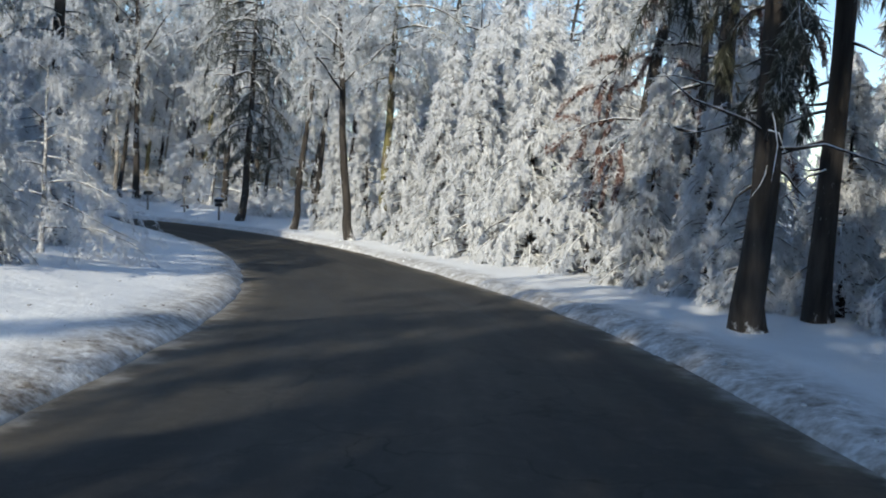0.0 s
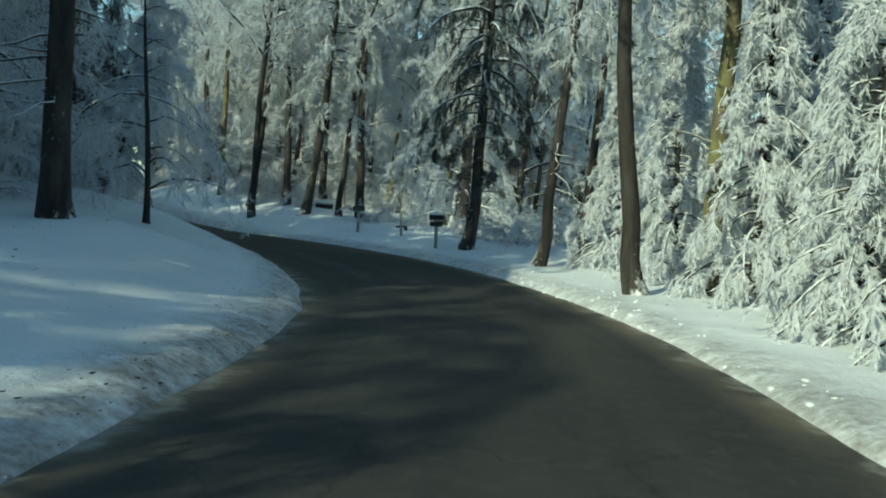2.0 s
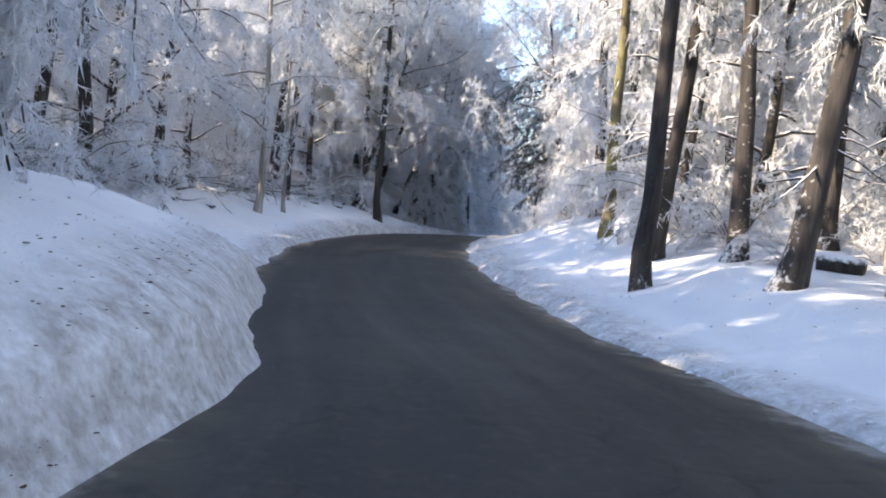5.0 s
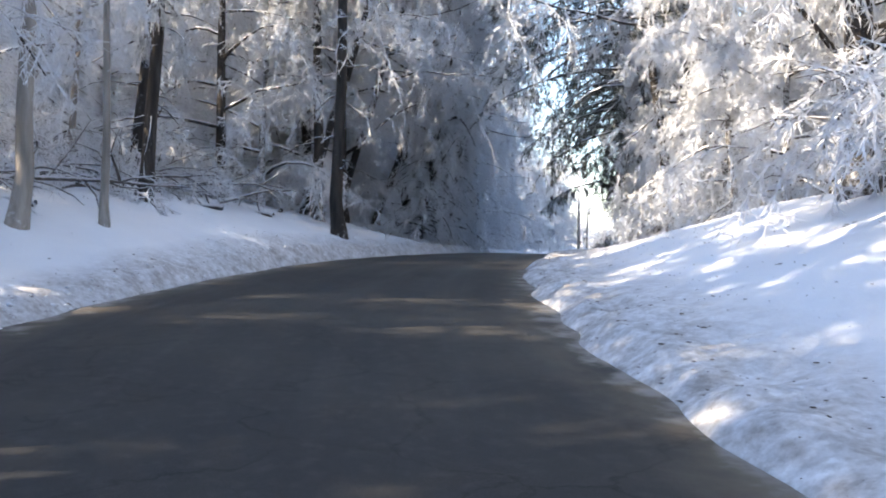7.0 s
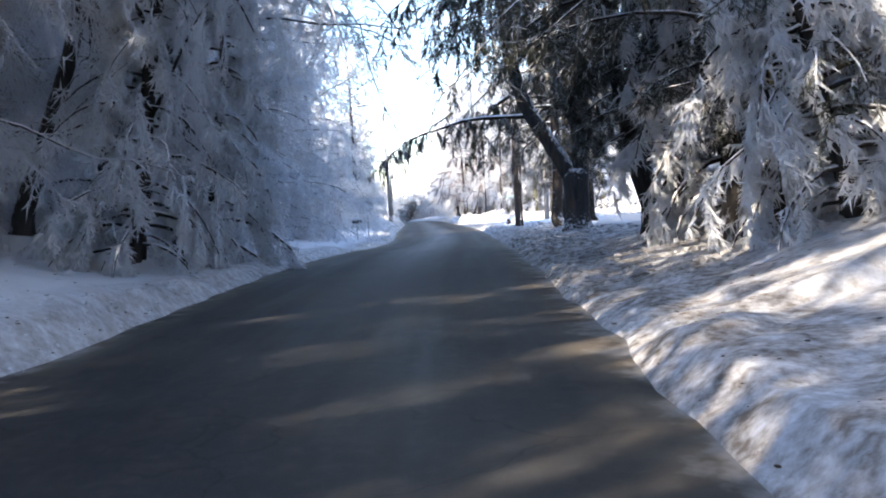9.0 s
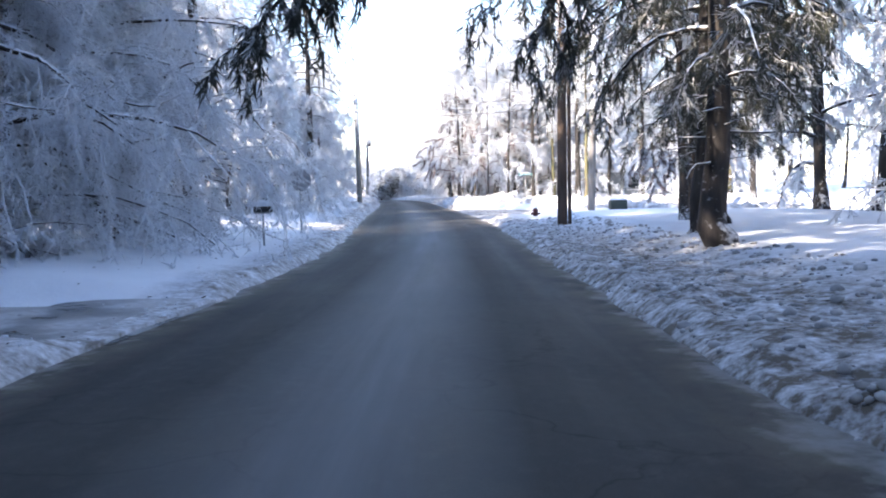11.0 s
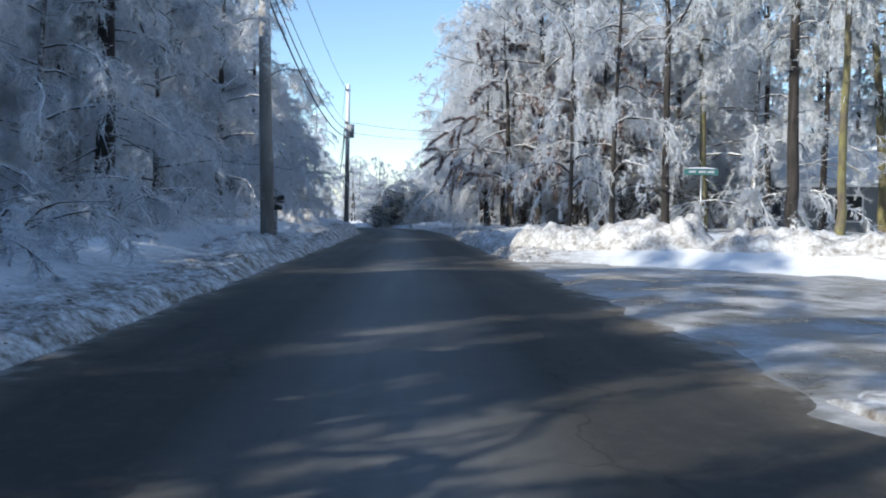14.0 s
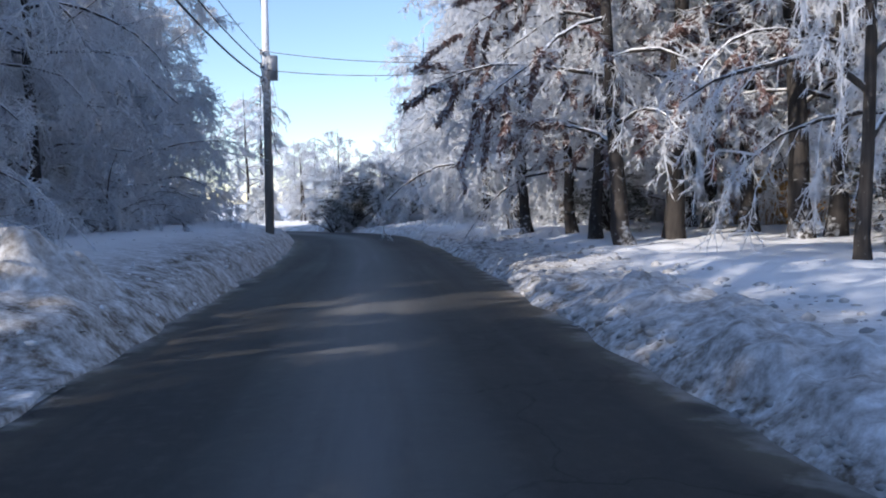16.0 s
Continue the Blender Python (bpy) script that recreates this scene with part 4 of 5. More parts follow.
for s, d in ((95, 3.6), (96, -4.0), (100, -4.4), (103.5, -4.0), (107, -4.2), (110.5, -4.8)):
    c, r, z, half = along(s)
    x, y = c + r * (d + math.copysign(half, d))
    plant("archway", x, y, 0.34, 1.0, lean=(-11, 15) if d < 0 else (5, -7))
for x, y in ((-84.0, 151.0), (-87.0, 154.0), (-81.0, 148.5)):
    plant("arch", x, y, 0.26, 1.0)
for s, d, k in ((128, -6.4, 1.2), (131.5, -7.0, 1.3), (135, -6.2, 1.15), (139, -6.8, 1.25), (143, -6.2, 1.15), (147, -6.8, 1.2)):
    c, r, z, half = along(s)
    x, y = c + r * (d - half)
    plant("dec", x, y, 0.38 * min(k, 1.15), k)
plant("overdark", -70.6, 111.4, 0.46, 0.85)
plant("canopy", -72.9, 114.6, 0.36, 0.72)
plant("beech", -74.2, 118.4, 0.26, 0.8)
for key, s, d, k in (("arch", 99.0, -5.8, 1.15), ("arch", 102.0, -6.0, 1.3), ("arch", 105.5, -6.2, 1.35), ("arch", 109.0, -7.4, 1.3), ("arch", 95.5, -5.6, 1.2), ("arch", 112.0, -8.4, 1.25), ("arch", 104.0, -8.0, 1.4), ("arch", 108.0, -8.5, 1.4)):
    c, r, z, half = along(s)
    x, y = c + r * (d + math.copysign(half, d))
    plant(key, x, y, 0.3, k)
wood(34, 108, 152, 13, 42, ("dec", "lodec", "arch"), 2.4, 0.9, 1.3)
wood(10, 106, 140, 10, 30, ("shrub",), 1.5, 0.9, 1.5)
# unseen pines behind and beside the start, added to shade both near verges
for x, y in ((-4.6, -10.0), (-4.6, -15.5)):
    plant("shade_pine", x, y, 0.5, 1.25)
for x, y in ((-4.6, -19.0), (-5.4, -21.5), (-18.0, -4.0), (-21.0, -10.0), (-20.0, 2.0), (-23.0, -3.0), (-24.0, 6.0), (-19.5, 9.0)):
    plant("pine", x, y, 0.5, 1.15)
# limbs that close over the road, and bowed hemlocks at its edge
for s, d in ((58, 6.0), (73, -6.0), (81, 5.0), (99, -5.2), (65, 4.8), (126, -4.8), (141, -5.2)):
    c, r, z, half = along(s)
    x, y = c + r * (d + math.copysign(half, d))
    plant("canopy", x, y, 0.46, rng_wood.uniform(0.9, 1.15))
for x, y, k in ((-62.0, 75.6, 1.1), (-64.4, 79.2, 1.25)):
    plant("hemlock", x, y, 0.2 * k, k, lean=(-4, 8))
for x, y, d in ((-112.6, 159.8, 0.36), (-109.0, 159.6, 0.4)):
    plant("beech", x, y, d, 1.0)
for x, y in ((-14, 71), (-17, 73), (-20.5, 75), (-11, 70), (-24, 77), (-8, 72)):
    plant("lopine", x, y, 0.46, 1.0)


def bowed_sapling(x, y, points, seed):
    """A thin tree bent right over by the snow, its tip and twigs hanging to the bank."""
    rng = np.random.default_rng(seed)
    root = new("bowed_sapling")
    root.matrix_basis = pose(x, y, ground_z(x, y) - 0.1)
    line = spline([(*q, 0.0) for q in points], 0.3)[:, :3]
    stem, twigs = Soup(), Soup()
    stem.tube(line, np.linspace(0.06, 0.012, len(line)), 7)
    n = len(line)
    for k in range(26):
        i = int(n * rng.uniform(0.3, 0.97))
        w = unit(line[min(i + 1, n - 1)] - line[i - 1]) + rng.normal(size=3) * (0.5, 0.5, 0.25)
        c = bent_line(line[i], w, rng.uniform(0.6, 1.7), 5, 1.9, 0.7, rng)
        stem.tube(c, np.linspace(0.016, 0.006, 6), 4)
        lace(twigs, c, 7, 0.34, 0.012, 5, 0.45, 0.9, rng, 0.1)
    stem.make("stem", M_SNOWBARK, root)
    twigs.make("crown", M_TWIG, root, smooth=False)
    tagged(root, "thin snow-plastered sapling bowed over the bank", "tree")


bowed_sapling(-20.6, 36.4, ((0, 0, 0), (0.2, 0.1, 1.3), (0.9, 0.3, 2.4), (2.0, 0.7, 2.9), (3.2, 1.3, 2.6), (4.0, 2.0, 1.7), (4.6, 2.3, 0.6)), 11)
bowed_sapling(-22.4, 38.6, ((0, 0, 0), (0.2, 0.1, 1.5), (0.8, 0.2, 2.9), (1.9, 0.6, 3.6), (3.2, 1.0, 3.4), (4.2, 1.3, 2.4), (4.7, 1.4, 1.3)), 12)
bowed_sapling(-25.0, 41.2, ((0, 0, 0), (0.1, 0.1, 1.6), (0.6, 0.2, 3.2), (1.6, 0.8, 4.0), (2.9, 1.4, 3.6), (3.7, 1.7, 2.5), (4.0, 1.8, 1.4)), 13)
for k in range(9):
    u, v = (k % 3 - 1) * 0.9, (k // 3 - 1) * 0.9
    high, out = 3.5 + 0.35 * (k * 5 % 4) - 0.25 * abs(v), 2.9 + 0.3 * (k * 7 % 3)
    a = radians(44 + 24 * (k // 3 - 1) + 9 * (k % 3 - 1))
    bowed_sapling(-94.0 + 0.7 * u - 0.7 * v, 111.7 + 0.7 * u + 0.7 * v, [(f * out * math.cos(a), f * out * math.sin(a), h * high) for f, h in ((0, 0), (0.05, 0.5), (0.2, 0.86), (0.45, 1.0), (0.72, 0.84), (0.92, 0.5), (1.02, 0.14))], 40 + k)


def evergreen_bush(x, y, wide, high, seed):
    """A broad-leaved evergreen: drooping leathery leaves in rosettes, snow on those that face up."""
    rng = np.random.default_rng(seed)
    root = new("evergreen_bush")
    root.matrix_basis = pose(x, y, ground_z(x, y) - 0.1)
    stems, leaves = Soup(), Soup()
    for k in range(60):
        a, u = rng.uniform(0, 6.28), math.sqrt(rng.uniform())
        tip = np.array((math.cos(a) * wide * 0.5 * u, math.sin(a) * wide * 0.5 * u, high * (1 - 0.55 * u * u) * rng.uniform(0.55, 1.05)))
        line = np.array([(0, 0, 0), tip * (0.25, 0.25, 0.4), tip * (0.7, 0.7, 0.8), tip])
        stems.tube(line, (0.03, 0.022, 0.014, 0.008), 4)
        for j in range(5):
            p = tip + rng.normal(size=3) * (0.16, 0.16, 0.16)
            m = 13
            g = np.arange(m) * 2.4
            way = np.stack([np.cos(g), np.sin(g), rng.uniform(-0.7, 0.2, m)], 1)
            leaves.cones(np.repeat(p[None], m, 0), way, rng.uniform(0.11, 0.19, m), np.full(m, 0.026))
    stems.make("stem", M_BARK, root)
    leaves.make("foliage", M_NEEDLE_DARK, root, smooth=False)
    tagged(root, "dark broad-leaved evergreen bush speckled with snow", "shrub")


for x, y, w, h in ((-102.6, 152.6, 3.0, 3.0), (-101.0, 154.2, 2.6, 2.6), (-100.2, 157.8, 2.6, 2.2), (-111.4, 158.2, 2.4, 2.0)):
    evergreen_bush(x, y, w, h, int(-x))

wood(16, 106, 134, -5.6, -8.2, ("shrub",), 1.2, 1.4, 2.1)
wood(10, 84, 104, -5.4, -9.0, ("shrub",), 1.2, 1.3, 1.9)
plant("dark", -54.6, 82.6, 0.4, 0.75, lean=(5, -8))
plant("overdark", -51.6, 78.6, 0.42, 0.62)

plant("pine", -104.8, 127.8, 0.5, 1.05)
for x, y, k in ((-99.0, 121.4, 1.3), (-100.6, 123.4, 1.5), (-97.4, 119.4, 1.2), (-102.2, 125.8, 1.4)):
    plant("shrub", x, y, k, k * 0.8)

# the deeper wood on the sunward side, added to shade road, banks and yard
wood(8, 62, 84, -10, -24, ("lopine", "lodec"), 2.4, 0.9, 1.1)
wood(10, 138, 157, -8, -20, ("pine", "dec", "lopine"), 2.2, 0.9, 1.15)
wood(16, 52, 98, -13, -34, ("lopine", "lodec"), 2.6, 0.9, 1.15)
wood(14, 160, 186, -10, -26, ("lopine", "lodec"), 2.4, 0.9, 1.1)
wood(30, 116, 166, -13, -32, ("lopine", "lodec", "lopine"), 2.6, 0.9, 1.2)
# unseen pines right of the start, added to shade the near hemlocks
for x, y in ((4.8, -3.0), (5.4, -8.0), (6.6, 1.2), (7.6, -5.0), (4.9, -13.0), (8.4, 2.6)):
    plant("pine", x, y, 0.44, 1.0)

# bowed conifers where the road bends away, and the wood behind them
for k in range(14):
    u, v = 0.66 * (k - 6.5), rng_wood.uniform(-1.0, 1.4)
    plant("hemlock", -132.5 + 0.77 * u - 0.64 * v, 175.4 + 0.64 * u + 0.77 * v, 0.13, rng_wood.uniform(0.3, 0.42), lean=(rng_wood.uniform(-10, 10), rng_wood.uniform(-10, 10)))
for k in range(9):
    u, v = 1.05 * (k - 4), rng_wood.uniform(-0.6, 0.9)
    evergreen_bush(-132.2 + 0.77 * u - 0.64 * v, 175.0 + 0.64 * u + 0.77 * v, rng_wood.uniform(2.8, 3.6), rng_wood.uniform(2.4, 3.3), 300 + k)
for k in range(70):
    a, far = rng_wood.uniform(0, 6.28), 34 * math.sqrt(rng_wood.random())
    x, y = -168 + far * math.cos(a), 222 + far * math.sin(a)
    if free(x, y, 3.0) and abs(road_place(x, y)[1]) > 6:
        k2 = rng_wood.uniform(0.8, 1.2)
        key = rng_wood.choice(("lodec", "lopine", "lodec"))
        plant(key, x, y, KINDS[key][0][1] * k2, k2)

# gaps in the wood: one lets the sun onto the corner heap, one shows the sky over the low growth past the bend, one lights that growth
def fell(ob):
    for o in (*ob.children_recursive, ob):
        bpy.data.objects.remove(o)


TALL = ("pine_tree", "deciduous_tree", "woodland_tree", "forest_pine", "arching_tree")
for ob in [o for o in scene.objects if o.parent is None and o.name.split(".")[0] in TALL]:
    x, y = ob.location.x, ob.location.y
    if x > -60:
        continue
    ahead = (-96.6 - x) * 0.34 + (136.6 - y) * 0.94
    aside = (-96.6 - x) * 0.94 - (136.6 - y) * 0.34
    if 4 < ahead < 30 and abs(aside) < 3.2:
        fell(ob)
        continue
    far = math.hypot(x + 97, y - 131)
    bearing = math.degrees(math.atan2(-(x + 97), y - 131))
    if far > 44 and 37.4 < bearing < 47:
        if far < 84:
            fell(ob)
        else:
            ob.scale = [0.55 * v for v in ob.scale]
        continue
    ahead = (-146 - x) * 0.34 + (189 - y) * 0.94
    aside = (-146 - x) * 0.94 - (189 - y) * 0.34
    if 2 < ahead < 30 and abs(aside) < 5.5 and road_place(x, y)[1] < -9:
        fell(ob)

# this deep row is added to cut sun dapples on the road
wood(14, 122, 148, -11, -22, ("lopine", "lodec", "lopine"), 1.8, 0.9, 1.2)
for x, y, k in ((-122.6, 171.0, 1.05), (-119.4, 166.8, 1.1), (-126.2, 176.0, 1.0)):
    plant("dec", x, y, 0.4, k)
for k in range(22):
    far, side = rng_wood.uniform(60, 80), rng_wood.uniform(-0.13, 0.11)
    x, y = -97 - far * (0.67 + side * 0.74), 131 + far * (0.74 - side * 0.67)
    if abs(road_place(x, y)[1]) > 5:
        plant(("arch", "hemlock", "dec")[k % 3], x, y, 0.19, rng_wood.uniform(0.38, 0.52))

for options in KINDS.values():
    for root, _ in options:
        for o in (*root.children_recursive, root):
            bpy.data.objects.remove(o)


# ---------------------------------------------------------------- side road, driveway and heaped snow
def strip(name, a, b, half, lift, material, label, category):
    a, b = np.array(a, float), np.array(b, float)
    w = (b - a) / np.linalg.norm(b - a)
    r = np.array((w[1], -w[0]))
    n = int(np.linalg.norm(b - a) / 0.6)
    verts, faces = [], []
    for i in range(n + 1):
        c = a + (b - a) * i / n
        for j in range(9):
            d = (j / 4 - 1) * half
            x, y = c + r * d
            s, off, k = road_place(x, y)
            verts.append((x, y, LINE[k, 2] + lift * max(-3.0, min(1.0, (abs(off) - LINE[k, 3]) / 0.6)) + 0.05 * wobble(x, y, 0.8, 3.0) * min(1.0, i / 4)))
    for i in range(n):
        for j in range(8):
            q = i * 9 + j
            faces.append((q, q + 9, q + 10, q + 1))
    return tagged(mesh_object(name, verts, faces, material), label, category, kind="structure")


def build_side_road():
    """The side road and its widened mouth, as far as the snow leaves it bare."""
    xs, ys = np.arange(-100.0, -50.0, 0.4), np.arange(119.0, 139.0, 0.4)
    index, verts, faces = {}, [], []

    def vert(i, j):
        if (i, j) not in index:
            x, y = xs[i], ys[j]
            s, off, k = road_place(x, y)
            rise = max(-1.0, min(1.0, (off - LINE[k, 3] - 0.1) / 0.5))
            index[i, j] = len(verts)
            verts.append((x, y, LINE[k, 2] + 0.03 * rise - 0.02 + 0.035 * wobble(x, y, 0.9, 3.0)))
        return index[i, j]

    for i in range(len(xs) - 1):
        for j in range(len(ys) - 1):
            s, off, k = road_place(xs[i], ys[j])
            if side_gap(xs[i], ys[j])[0] < 0.7 and off > LINE[k, 3] - 0.6:
                faces.append((vert(i, j), vert(i + 1, j), vert(i + 1, j + 1), vert(i, j + 1)))
    tagged(mesh_object("side_road", verts, faces, M_SLUSH), "side road covered with wet grey slush", "road", kind="structure")


build_side_road()
for _s in DRIVES:
    _c, _r, _z, _h = along(_s)
    strip("driveway", _c - _r * (_h - 0.1), _c - _r * (_h + 15), 1.9, 0.055, M_SLUSH, "snowy driveway with slushy wheel ruts", "driveway")


def snow_bank(a, b, height, width, seed, label):
    """A ploughed ridge of lumpy snow between two places."""
    a, b = np.array(a, float), np.array(b, float)
    w = (b - a) / np.linalg.norm(b - a)
    r = np.array((w[1], -w[0]))
    n, m = int(np.linalg.norm(b - a) / 0.12), 22
    verts, faces = [], []
    for i in range(n + 1):
        c = a + (b - a) * i / n
        end = min(1.0, min(i, n - i) / 7)
        h = height * end * (0.75 + 0.45 * noise.noise(Vector((i * 0.12 * 0.6, seed, 0))))
        for j in range(m + 1):
            u = j / m * 2 - 1
            x, y = c + r * u * width * (0.9 + 0.25 * noise.noise(Vector((i * 0.09, seed + 5, u))))
            up = h * max(0.0, 1 - abs(u) ** 2.6) ** 0.7
            bump = (noise.fractal(Vector((x * 2.3, y * 2.3, seed)), 0.8, 2.1, 5) * 0.2 + abs(noise.noise(Vector((x * 1.7, y * 1.7, seed + 9)))) * 0.3) * min(1, up * 3)
            verts.append((x, y, ground_z(x, y) - 0.06 + up + bump))
    for i in range(n):
        for j in range(m):
            q = i * (m + 1) + j
            faces.append((q, q + 1, q + m + 2, q + m + 1))
    ob = mesh_object("snow_bank", verts, faces, M_SNOW)
    ob.data.uv_layers.new(name="verge").data.foreach_set("uv", [0.3, 0.85] * len(ob.data.loops))
    return tagged(ob, label, "snow bank")


snow_bank((-98.9, 137.2), (-92.6, 137.1), 0.68, 0.95, 3, "high lumpy bank of ploughed snow at the corner")
snow_bank((-93.0, 137.1), (-74.0, 138.0), 0.4, 0.9, 9, "low bank of ploughed snow along the side road")
snow_bank((-84.4, 129.6), (-72.0, 130.6), 0.35, 0.8, 15, "low bank of ploughed snow on the near corner")
snow_bank((-100.6, 139.4), (-106.4, 147.0), 0.22, 0.7, 21, "low lumpy bank of ploughed snow beside the road")
snow_bank((-110.2, 141.2), (-115.6, 136.8), 0.7, 1.1, 33, "tall heap of ploughed snow beside a driveway")
snow_bank((-101.4, 128.8), (-105.2, 133.4), 0.32, 0.7, 27, "lumpy heap of ploughed snow at the foot of a pole")


def scatter(name, count, places, size, material, label, category, flat=1.0):
    """Many small lumps as one object: places gives a place for a random number source."""
    rng = random.Random(hash(name) % 1 + len(label))
    bm = bmesh.new()
    bmesh.ops.create_icosphere(bm, subdivisions=1, radius=1.0)
    base = np.array([v.co[:] for v in bm.verts])
    tri = [tuple(v.index for v in f.verts) for f in bm.faces]
    bm.free()
    verts, faces = [], []
    for _ in range(count):
        x, y, z = places(rng)
        k = size * rng.choice((0.4, 0.6, 0.8, 1.0, 1.5)) * rng.uniform(0.7, 1.3)
        a, n = rng.uniform(0, 6.28), len(verts)
        ca, sa = math.cos(a), math.sin(a)
        for v in base:
            q = v * (1 + rng.uniform(-0.3, 0.3)) * k * (1.0, 0.75, 0.6 * flat)
            verts.append((x + q[0] * ca - q[1] * sa, y + q[0] * sa + q[1] * ca, z + q[2]))
        faces.extend((i + n, j + n, l + n) for i, j, l in tri)
    return tagged(mesh_object(name, verts, faces, material), label, category, kind="stuff")


def verge(s0, s1, side, e0, e1, power=1.6):
    def place(rng):
        while True:
            s, e = rng.uniform(s0, s1), e0 + (e1 - e0) * rng.random() ** power
            c, r, z, half = along(s)
            d = side * (half + e)
            x, y = c + r * d
            if side > 0 and side_gap(x, y)[0] < 0.3:
                continue
            return x, y, ground_z(x, y)
    return place


def mixed(*choices):
    def place(rng):
        return rng.choice(choices)(rng)
    return place


scatter("snow_rubble", 5200, mixed(verge(98, 150, 1, 0.05, 3.6, 1.1), verge(98, 150, 1, 0.05, 3.6, 1.1), verge(172, 205, 1, 0.0, 2.5)), 0.05, M_CLOD, "dirty frozen lumps of ploughed snow on the verge", "snow lumps")
scatter("snow_clods", 1000, mixed(verge(30, 60, 1, 0.0, 1.0), verge(64, 100, -1, 0.0, 1.0), verge(100, 205, -1, 0.0, 1.6), verge(120, 205, -1, 0.3, 2.6)), 0.034, M_SNOW, "clean clods of ploughed snow along the road", "snow lumps")
scatter("snow_lumps", 700, mixed(verge(-2, 60, 1, -0.05, 0.5, 1.4), verge(62, 150, -1, -0.05, 0.5, 1.4)), 0.024, M_SNOW, "small lumps of ploughed snow along the asphalt's edge", "snow lumps")
scatter("snow_crumbs", 260, mixed(verge(150, 172, -1, -3.4, 0.4, 1.0), verge(150, 175, 1, -3.2, 0.2, 1.0), verge(0, 60, -1, -1.2, 0, 0.6)), 0.022, M_SNOWCAP, "crumbs of snow fallen on the asphalt", "snow lumps")
scatter("leaf_litter", 8500, mixed(verge(-2, 100, -1, 0.0, 6.0, 1.9), verge(20, 100, -1, 0.0, 1.2, 1.3), verge(30, 100, 1, 0.2, 6.0, 1.2), verge(62, 100, 1, 0.0, 4.0, 1.4), verge(100, 200, -1, 0.1, 3.0, 1.4), verge(100, 200, 1, 0.1, 4.0, 1.4)), 0.019, M_LITTER, "dead leaves and bark flecks lying on the snow", "leaf litter", 0.3)


# ---------------------------------------------------------------- roadside things
def cap_of_snow(x0, y0, x1, y1, z, h):
    bm = bmesh.new()
    bmesh.ops.create_grid(bm, x_segments=8, y_segments=6, size=0.5)
    for v in bm.verts:
        u = min(1.0, 2.6 * min(0.5 - abs(v.co.x), 0.5 - abs(v.co.y)) + 0.02)
        v.co = Vector((x0 + (v.co.x + 0.5) * (x1 - x0), y0 + (v.co.y + 0.5) * (y1 - y0), z + h * u**0.45 * (0.8 + 0.3 * noise.noise(v.co * 4))))
    edge = bmesh.ops.extrude_edge_only(bm, edges=[e for e in bm.edges if e.is_boundary])
    for v in edge["geom"]:
        if isinstance(v, bmesh.types.BMVert):
            v.co.z = z - 0.005
    return bm


def rod(pts, radii, sides=8):
    s = Soup()
    s.tube(pts, radii, sides, cap=True)
    return s


def mailbox(x, y, turn, body_mat, post_mat, label, post=0.95, snow=True, paper=False, lean=0.0, cap=0.1):
    root = new("mailbox")
    root.matrix_basis = pose(x, y, ground_z(x, y) - 0.1, 0, lean, turn)
    w = 0.025 if post_mat is M_STEEL else 0.05
    part("post", box(-w, -w, 0, w, w, post + 0.1, 0.008), post_mat, root)
    part("support", box(-0.07, -0.22, post + 0.06, 0.07, 0.26, post + 0.1, 0.005), post_mat, root)
    bm = bmesh.new()
    prof = [(-0.09, 0.0), (0.09, 0.0), (0.09, 0.12)] + [(0.09 * math.cos(a), 0.12 + 0.09 * math.sin(a)) for a in np.linspace(0, math.pi, 9)[1:-1]] + [(-0.09, 0.12)]
    ends = []
    for yy in (-0.25, 0.25):
        ends.append([bm.verts.new((px, yy, post + 0.1 + pz)) for px, pz in prof])
    n = len(prof)
    for i in range(n):
        bm.faces.new((ends[0][i], ends[0][(i + 1) % n], ends[1][(i + 1) % n], ends[1][i]))
    bm.faces.new(ends[0][::-1])
    bm.faces.new(ends[1])
    body = part("box", bm, body_mat, root)
    part("door", box(-0.085, -0.268, post + 0.105, 0.085, -0.252, post + 0.27, 0.006), body_mat, body)
    part("flag", box(0.093, -0.05, post + 0.16, 0.1, 0.08, post + 0.22, 0.002), M_RED, body)
    if paper:
        part("newspaper_tube", box(-0.08, -0.2, post - 0.14, 0.08, 0.24, post + 0.03, 0.02), body_mat, root)
    if snow:
        part("snow_cap", cap_of_snow(-0.11, -0.27, 0.11, 0.27, post + 0.27, cap), M_SNOWCAP, root, smooth=True)
    return tagged(root, label, "mailbox")


mailbox(-18.2, 50.8, 145, M_BLACK, M_POLE, "black mailbox on a weathered wooden post in the snow", 0.95, snow=False)
mailbox(-12.3, 45.2, 140, M_BLACK, M_POLE, "dark mailbox with a red flag on a wooden post", 1.0, paper=True)
mailbox(-80.4, 101.7, 128, M_BLACK, M_STEEL, "dark mailbox with a thick cap of snow on a thin post", 0.95, cap=0.2)


def post_with_wreath(x, y):
    root = new("post")
    root.matrix_basis = pose(x, y, ground_z(x, y) - 0.1, 3, -3, 30)
    part("shaft", box(-0.05, -0.05, 0, 0.05, 0.05, 1.0, 0.006), M_POLE, root)
    part("crossbar", box(-0.22, -0.04, 0.42, 0.24, 0.03, 0.5, 0.006), M_BLACK, root)
    part("bracket", box(0.12, -0.06, 0.3, 0.26, 0.05, 0.42, 0.02), M_RED, root)
    tagged(root, "short wooden post with dark and red fittings standing in the snow", "post")


mailbox(-105.1, 133.7, 128, M_BLACK, M_POLE, "black mailbox over a newspaper tube beside a utility pole", 1.0, snow=False, paper=True)
post_with_wreath(-15.5, 49.4)


